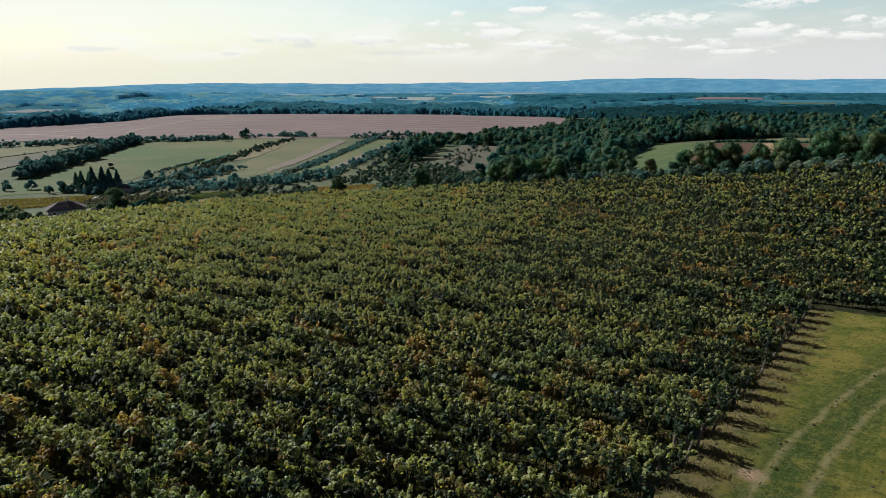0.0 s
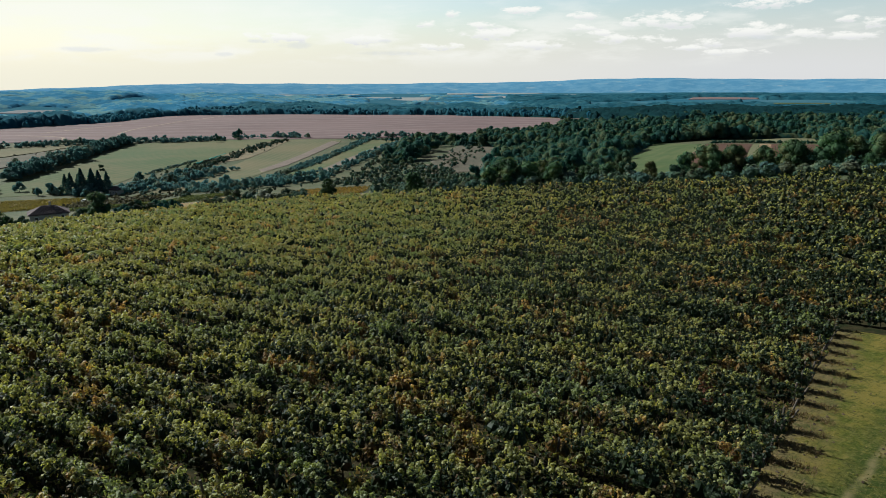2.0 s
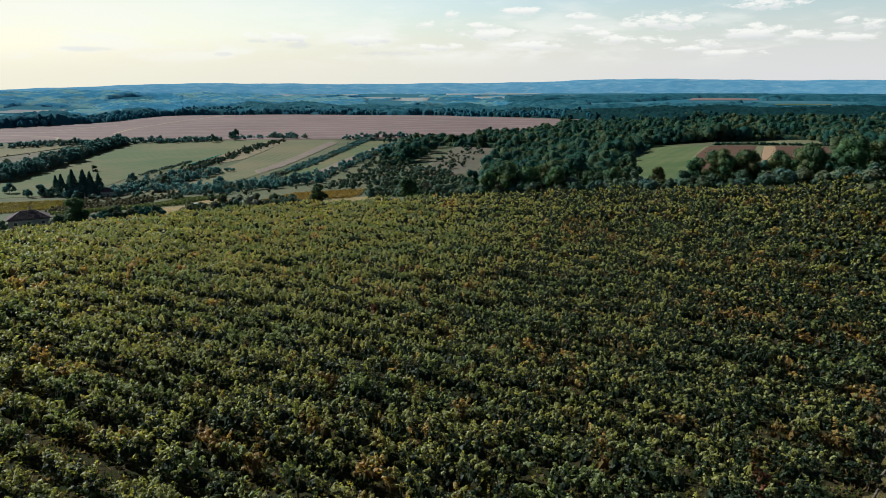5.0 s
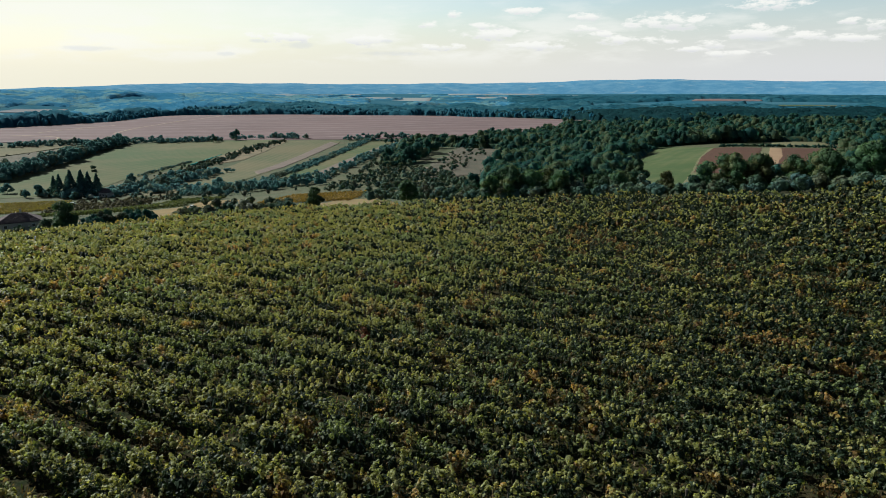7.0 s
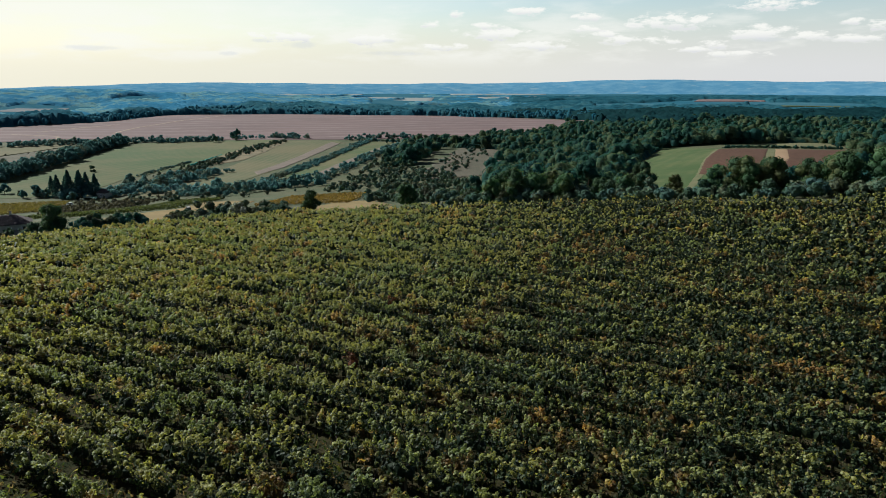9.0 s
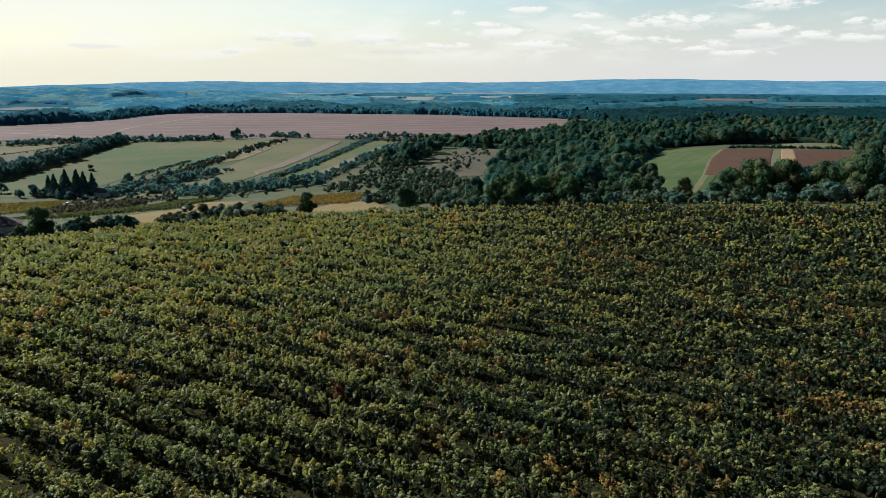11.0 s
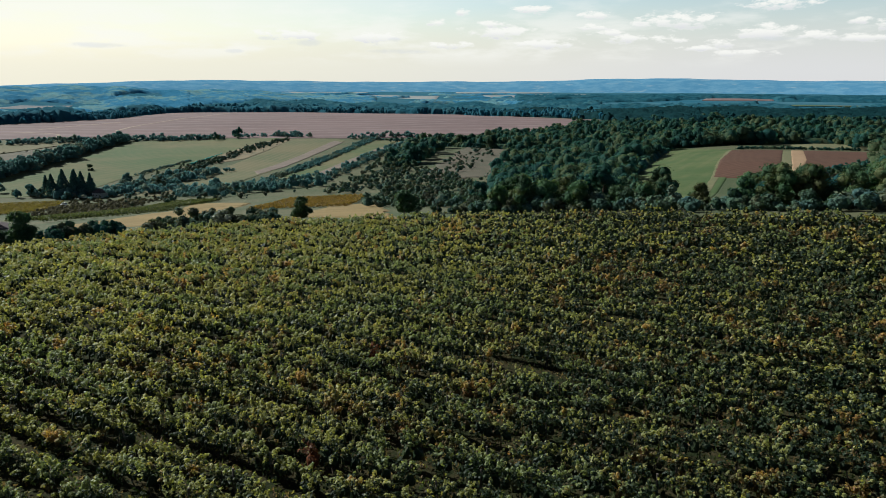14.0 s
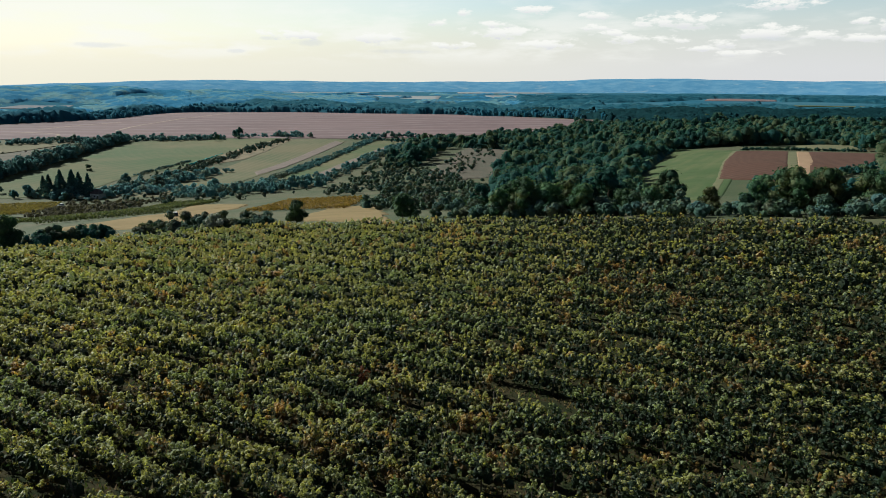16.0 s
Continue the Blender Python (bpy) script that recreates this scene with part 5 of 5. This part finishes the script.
tagged(new("hill_range", me), "long low range of wooded hills, coloured haze-blue, on the horizon", "hills", kind="structure")

woods("hedgerow", along([(136, 346), (146, 342), (165, 348), (206, 378)], 0.9, 1.2), 0.9, 2.0, TREE_LEAF, "dark hedge below ploughed fields", 3, 70, leaf=0.45, plain=True)
woods("hedgerow", along([(-262, 496), (-243, 512), (-218, 540), (-204, 570), (-196, 610)], 0.5, 6), 1.3, 3.6, HAZED_VALLEY_LEAF, "tangled shrubs on a scrubby strip", 4, 70, leaf=0.40, core=0.82)
woods("hedgerow", along([(-255, 494), (-236, 520), (-214, 534)], 1.4, 6), 0.8, 2.0, PALE_LEAF, "silvery shrubs on a scrubby strip", 3, 64, leaf=0.45, plain=True)
woods("hedgerow", along([(-178, 492), (-150, 474), (-120, 482), (-98, 492)], 0.7, 5), 1.0, 3.0, HAZED_VALLEY_LEAF, "tangled shrubs at the foot of the fields", 4, 70, leaf=0.40, core=0.82)
woods("hedgerow", along([(-168, 250), (-152, 232), (-141, 220)], 0.8, 1.2), 1.2, 2.2, CROWN_LEAF, "dark hedge of vines beside a farmhouse", 3, 110, leaf=0.3)


# ---- farm buildings and small things ----
def box(bm, x0, x1, y0, y1, z0, z1):
    bmesh.ops.create_cube(bm, size=1, matrix=Matrix.Translation(((x0 + x1) / 2, (y0 + y1) / 2, (z0 + z1) / 2)) @ Matrix.Diagonal((x1 - x0, y1 - y0, z1 - z0, 1)))


def boxed(*b):
    bm = bmesh.new()
    box(bm, *b)
    return bm


def hip_roof(w, d, z, h, over, ridge):
    bm = bmesh.new()
    x, y = w / 2 + over, d / 2 + over
    v = [bm.verts.new(p) for p in ((-x, -y, z), (x, -y, z), (x, y, z), (-x, y, z), (-ridge, 0, z + h), (ridge, 0, z + h), (-x, -y, z - 0.18), (x, -y, z - 0.18), (x, y, z - 0.18), (-x, y, z - 0.18))]
    for f in ((0, 1, 5, 4), (1, 2, 5), (2, 3, 4, 5), (3, 0, 4), (0, 6, 7, 1), (1, 7, 8, 2), (2, 8, 9, 3), (3, 9, 6, 0), (9, 8, 7, 6)):
        bm.faces.new([v[i] for i in f])
    return bm


def house(m, w, d, wall_h, roof_h, label, over=0.6, chimney=True):
    ob = tagged(new("farmhouse"), label, "house")
    part("wall", boxed(-w / 2, w / 2, -d / 2, d / 2, -2.5, wall_h), PLASTER, ob, "old pale plastered wall")
    roof = part("roof", hip_roof(w, d, wall_h, roof_h, over, max(0.3, w / 2 - d / 2)), ROOF_TILE, ob, "weathered brown clay tile roof")
    courses = bmesh.new()
    for i in range(1, 12):
        s = i / 12
        y, x = (d / 2 + over) * (1 - s), (w / 2 + over) * (1 - s) + max(0.3, w / 2 - d / 2) * s
        for sy in (-1, 1):
            box(courses, -x, x, sy * y - 0.06, sy * y + 0.06, wall_h + roof_h * s - 0.02, wall_h + roof_h * s + 0.07)
    part("tile_courses", courses, ROOF_TILE, roof)
    if chimney:
        stack = part("chimney", boxed(0.4, 1.1, -0.35, 0.35, wall_h + roof_h * 0.7, wall_h + roof_h + 1.1), PLASTER, roof)
        part("cap", boxed(0.3, 1.2, -0.45, 0.45, wall_h + roof_h + 1.104, wall_h + roof_h + 1.25), ROOF_TILE, ob)
    for x in (-w * 0.33, 0, w * 0.33):
        win = part("window", boxed(x - 0.6, x + 0.6, -d / 2 - 0.06, -d / 2 + 0.02, 0.9, 2.2), CAR_WHITE, ob)
        part("pane", boxed(x - 0.5, x + 0.5, -d / 2 - 0.09, -d / 2 - 0.062, 1.0, 2.1), DARK_GLASS, win)
    ob.matrix_basis = m
    return ob


house(at(-127, 223, 32, 0.88, -0.9), 12.5, 8.5, 3.0, 2.6, "low farmhouse with a hipped brown tile roof")
house(at(-238, 500, -20), 8, 6, 3.4, 2.6, "small pale house behind dark spruces", 0.4, False)


def parked_car(x, y, turn, paint, roof_paint, label):
    ob = tagged(new("car"), label, "car")
    body = bmesh.new()
    box(body, -0.85, 0.85, -2.0, 2.0, 0.35, 0.95)
    bmesh.ops.bevel(body, geom=body.edges[:], offset=0.12, segments=2, affect="EDGES")
    part("body", body, paint, ob)
    cab = boxed(-0.78, 0.78, -1.8, 0.9, 0.9, 1.6)
    for v in cab.verts:
        if v.co.z > 1.5:
            v.co.x *= 0.85
            v.co.y = v.co.y * 0.8 - 0.1
    part("cabin", cab, DARK_GLASS, ob)
    part("roof_panel", boxed(-0.66, 0.66, -1.5, 0.6, 1.604, 1.67), roof_paint, ob)
    for sx in (-1, 1):
        for wy in (-1.25, 1.25):
            wheel = bmesh.new()
            bmesh.ops.create_cone(wheel, cap_ends=True, segments=14, radius1=0.33, radius2=0.33, depth=0.22, matrix=Matrix.Translation((sx * 0.76, wy, 0.33)) @ Matrix.Rotation(math.pi / 2, 4, "Y"))
            part("wheel", wheel, RUBBER, ob)
    ob.matrix_basis = at(x, y, turn, 1.0, -0.25)


parked_car(-101, 294, 30, CAR_DARK, CAR_GREY, "small dark car with a pale roof parked on grass")
parked_car(-245, 467, 80, CAR_WHITE, CAR_WHITE, "small white car parked by a track")

# a paling fence in front of the farmhouse
fence = tagged(new("fence"), "grey wooden post fence by the farmhouse", "fence")
for i in range(16):
    x, y = -124 + i * 1.7, 208 - i * 0.7
    p = child(new("fence_post", POST), fence)
    p.matrix_basis = Matrix.Translation((x, y, float(ground_z(x, y)) - 0.1)) @ pose(0, 0, 0, rng.normal(0, 2), rng.normal(0, 2), 0)


# ---- small vineyards below the hill ----
def small_rows(name, a, b, count, step, n, size, material, label, tall=1.7, bend=0.0):
    """Parallel rows from a to b, stepping sideways."""
    a, b = np.array(a, float), np.array(b, float)
    run = (b - a) / np.linalg.norm(b - a)
    side = np.array((run[1], -run[0]))
    length = np.linalg.norm(b - a)
    for i in range(count):
        s = np.arange(0, length, 1.3)
        q = a + s[:, None] * run + side * (i * step) + rng.normal(0, 0.1, (len(s), 2)) + side * np.sin(s / length * 3.1)[:, None] * bend
        k = len(q)
        c = np.empty((k, n, 3))
        c[..., :2] = q[:, None] + rng.normal(0, 0.36, (k, n, 2))
        c[..., 2] = ground_z(q[:, 0], q[:, 1])[:, None] + 0.25 + rng.uniform(0.2, tall - 0.3, (k, n))
        v, f = leaf_quads(c.reshape(-1, 3), size, 0.6, rng=rng)
        row = tagged(new(name), label, "vine row", "small vineyard rows")
        tagged(child(new("foliage", mesh_of("foliage", v, f, material)), row), kind="stuff")
        b = np.column_stack([q, ground_z(q[:, 0], q[:, 1]) + 0.1])[::4]
        v, f = tubes(b, b + np.array((0, 0, tall)), 0.05, 0.05)
        tagged(child(new("stakes", mesh_of("stakes", v, f, POST_WOOD)), row), kind="stuff")


small_rows("yellow_vine_row", (-76, 372), (-76, 300), 15, -2.6, 16, 0.33, YELLOW_VINE, "row of yellowed grapevines in a small plot", 1.5)
small_rows("pale_vine_row", (-312, 464), (-250, 478), 9, 3.0, 18, 0.4, GOLD_VINE, "row of yellowed grapevines in a small plot", 1.6)
small_rows("green_vine_row", (-150, 288), (-117, 330), 1, 4.0, 34, 0.36, SLOPE_VINE, "curving row of green grapevines", 2.0, 4.0)
small_rows("green_vine_row", (-160, 316), (-128, 420), 8, -4.2, 30, 0.36, SLOPE_VINE, "curving row of green grapevines", 1.9, 5.0)
small_rows("pale_vine_row", (-300, 400), (-236, 425), 13, -3.4, 18, 0.4, GOLD_VINE, "row of yellowed grapevines in a small plot", 1.6)
net = tagged(new("netted_row"), "fruit row covered with teal netting", "netting")
bm = bmesh.new()
rings = []
for i in range(47):
    lift, side = 1.3 + 0.25 * math.sin(i * 0.9) + rng.normal(0, 0.08), 0.9 + 0.12 * math.sin(i * 1.7)
    rings.append([bm.verts.new((side * math.cos(k), -46 + 2 * i, lift * math.sin(k))) for k in np.linspace(0, math.pi, 9)])
for a, b in zip(rings, rings[1:]):
    for k in range(8):
        bm.faces.new((a[k], a[k + 1], b[k + 1], b[k]))
part("net", bm, NET, net)
net.matrix_basis = at(-236, 706, 0)

for ob in PROTOS:
    for piece in (*ob.children_recursive, ob):
        bpy.data.objects.remove(piece)
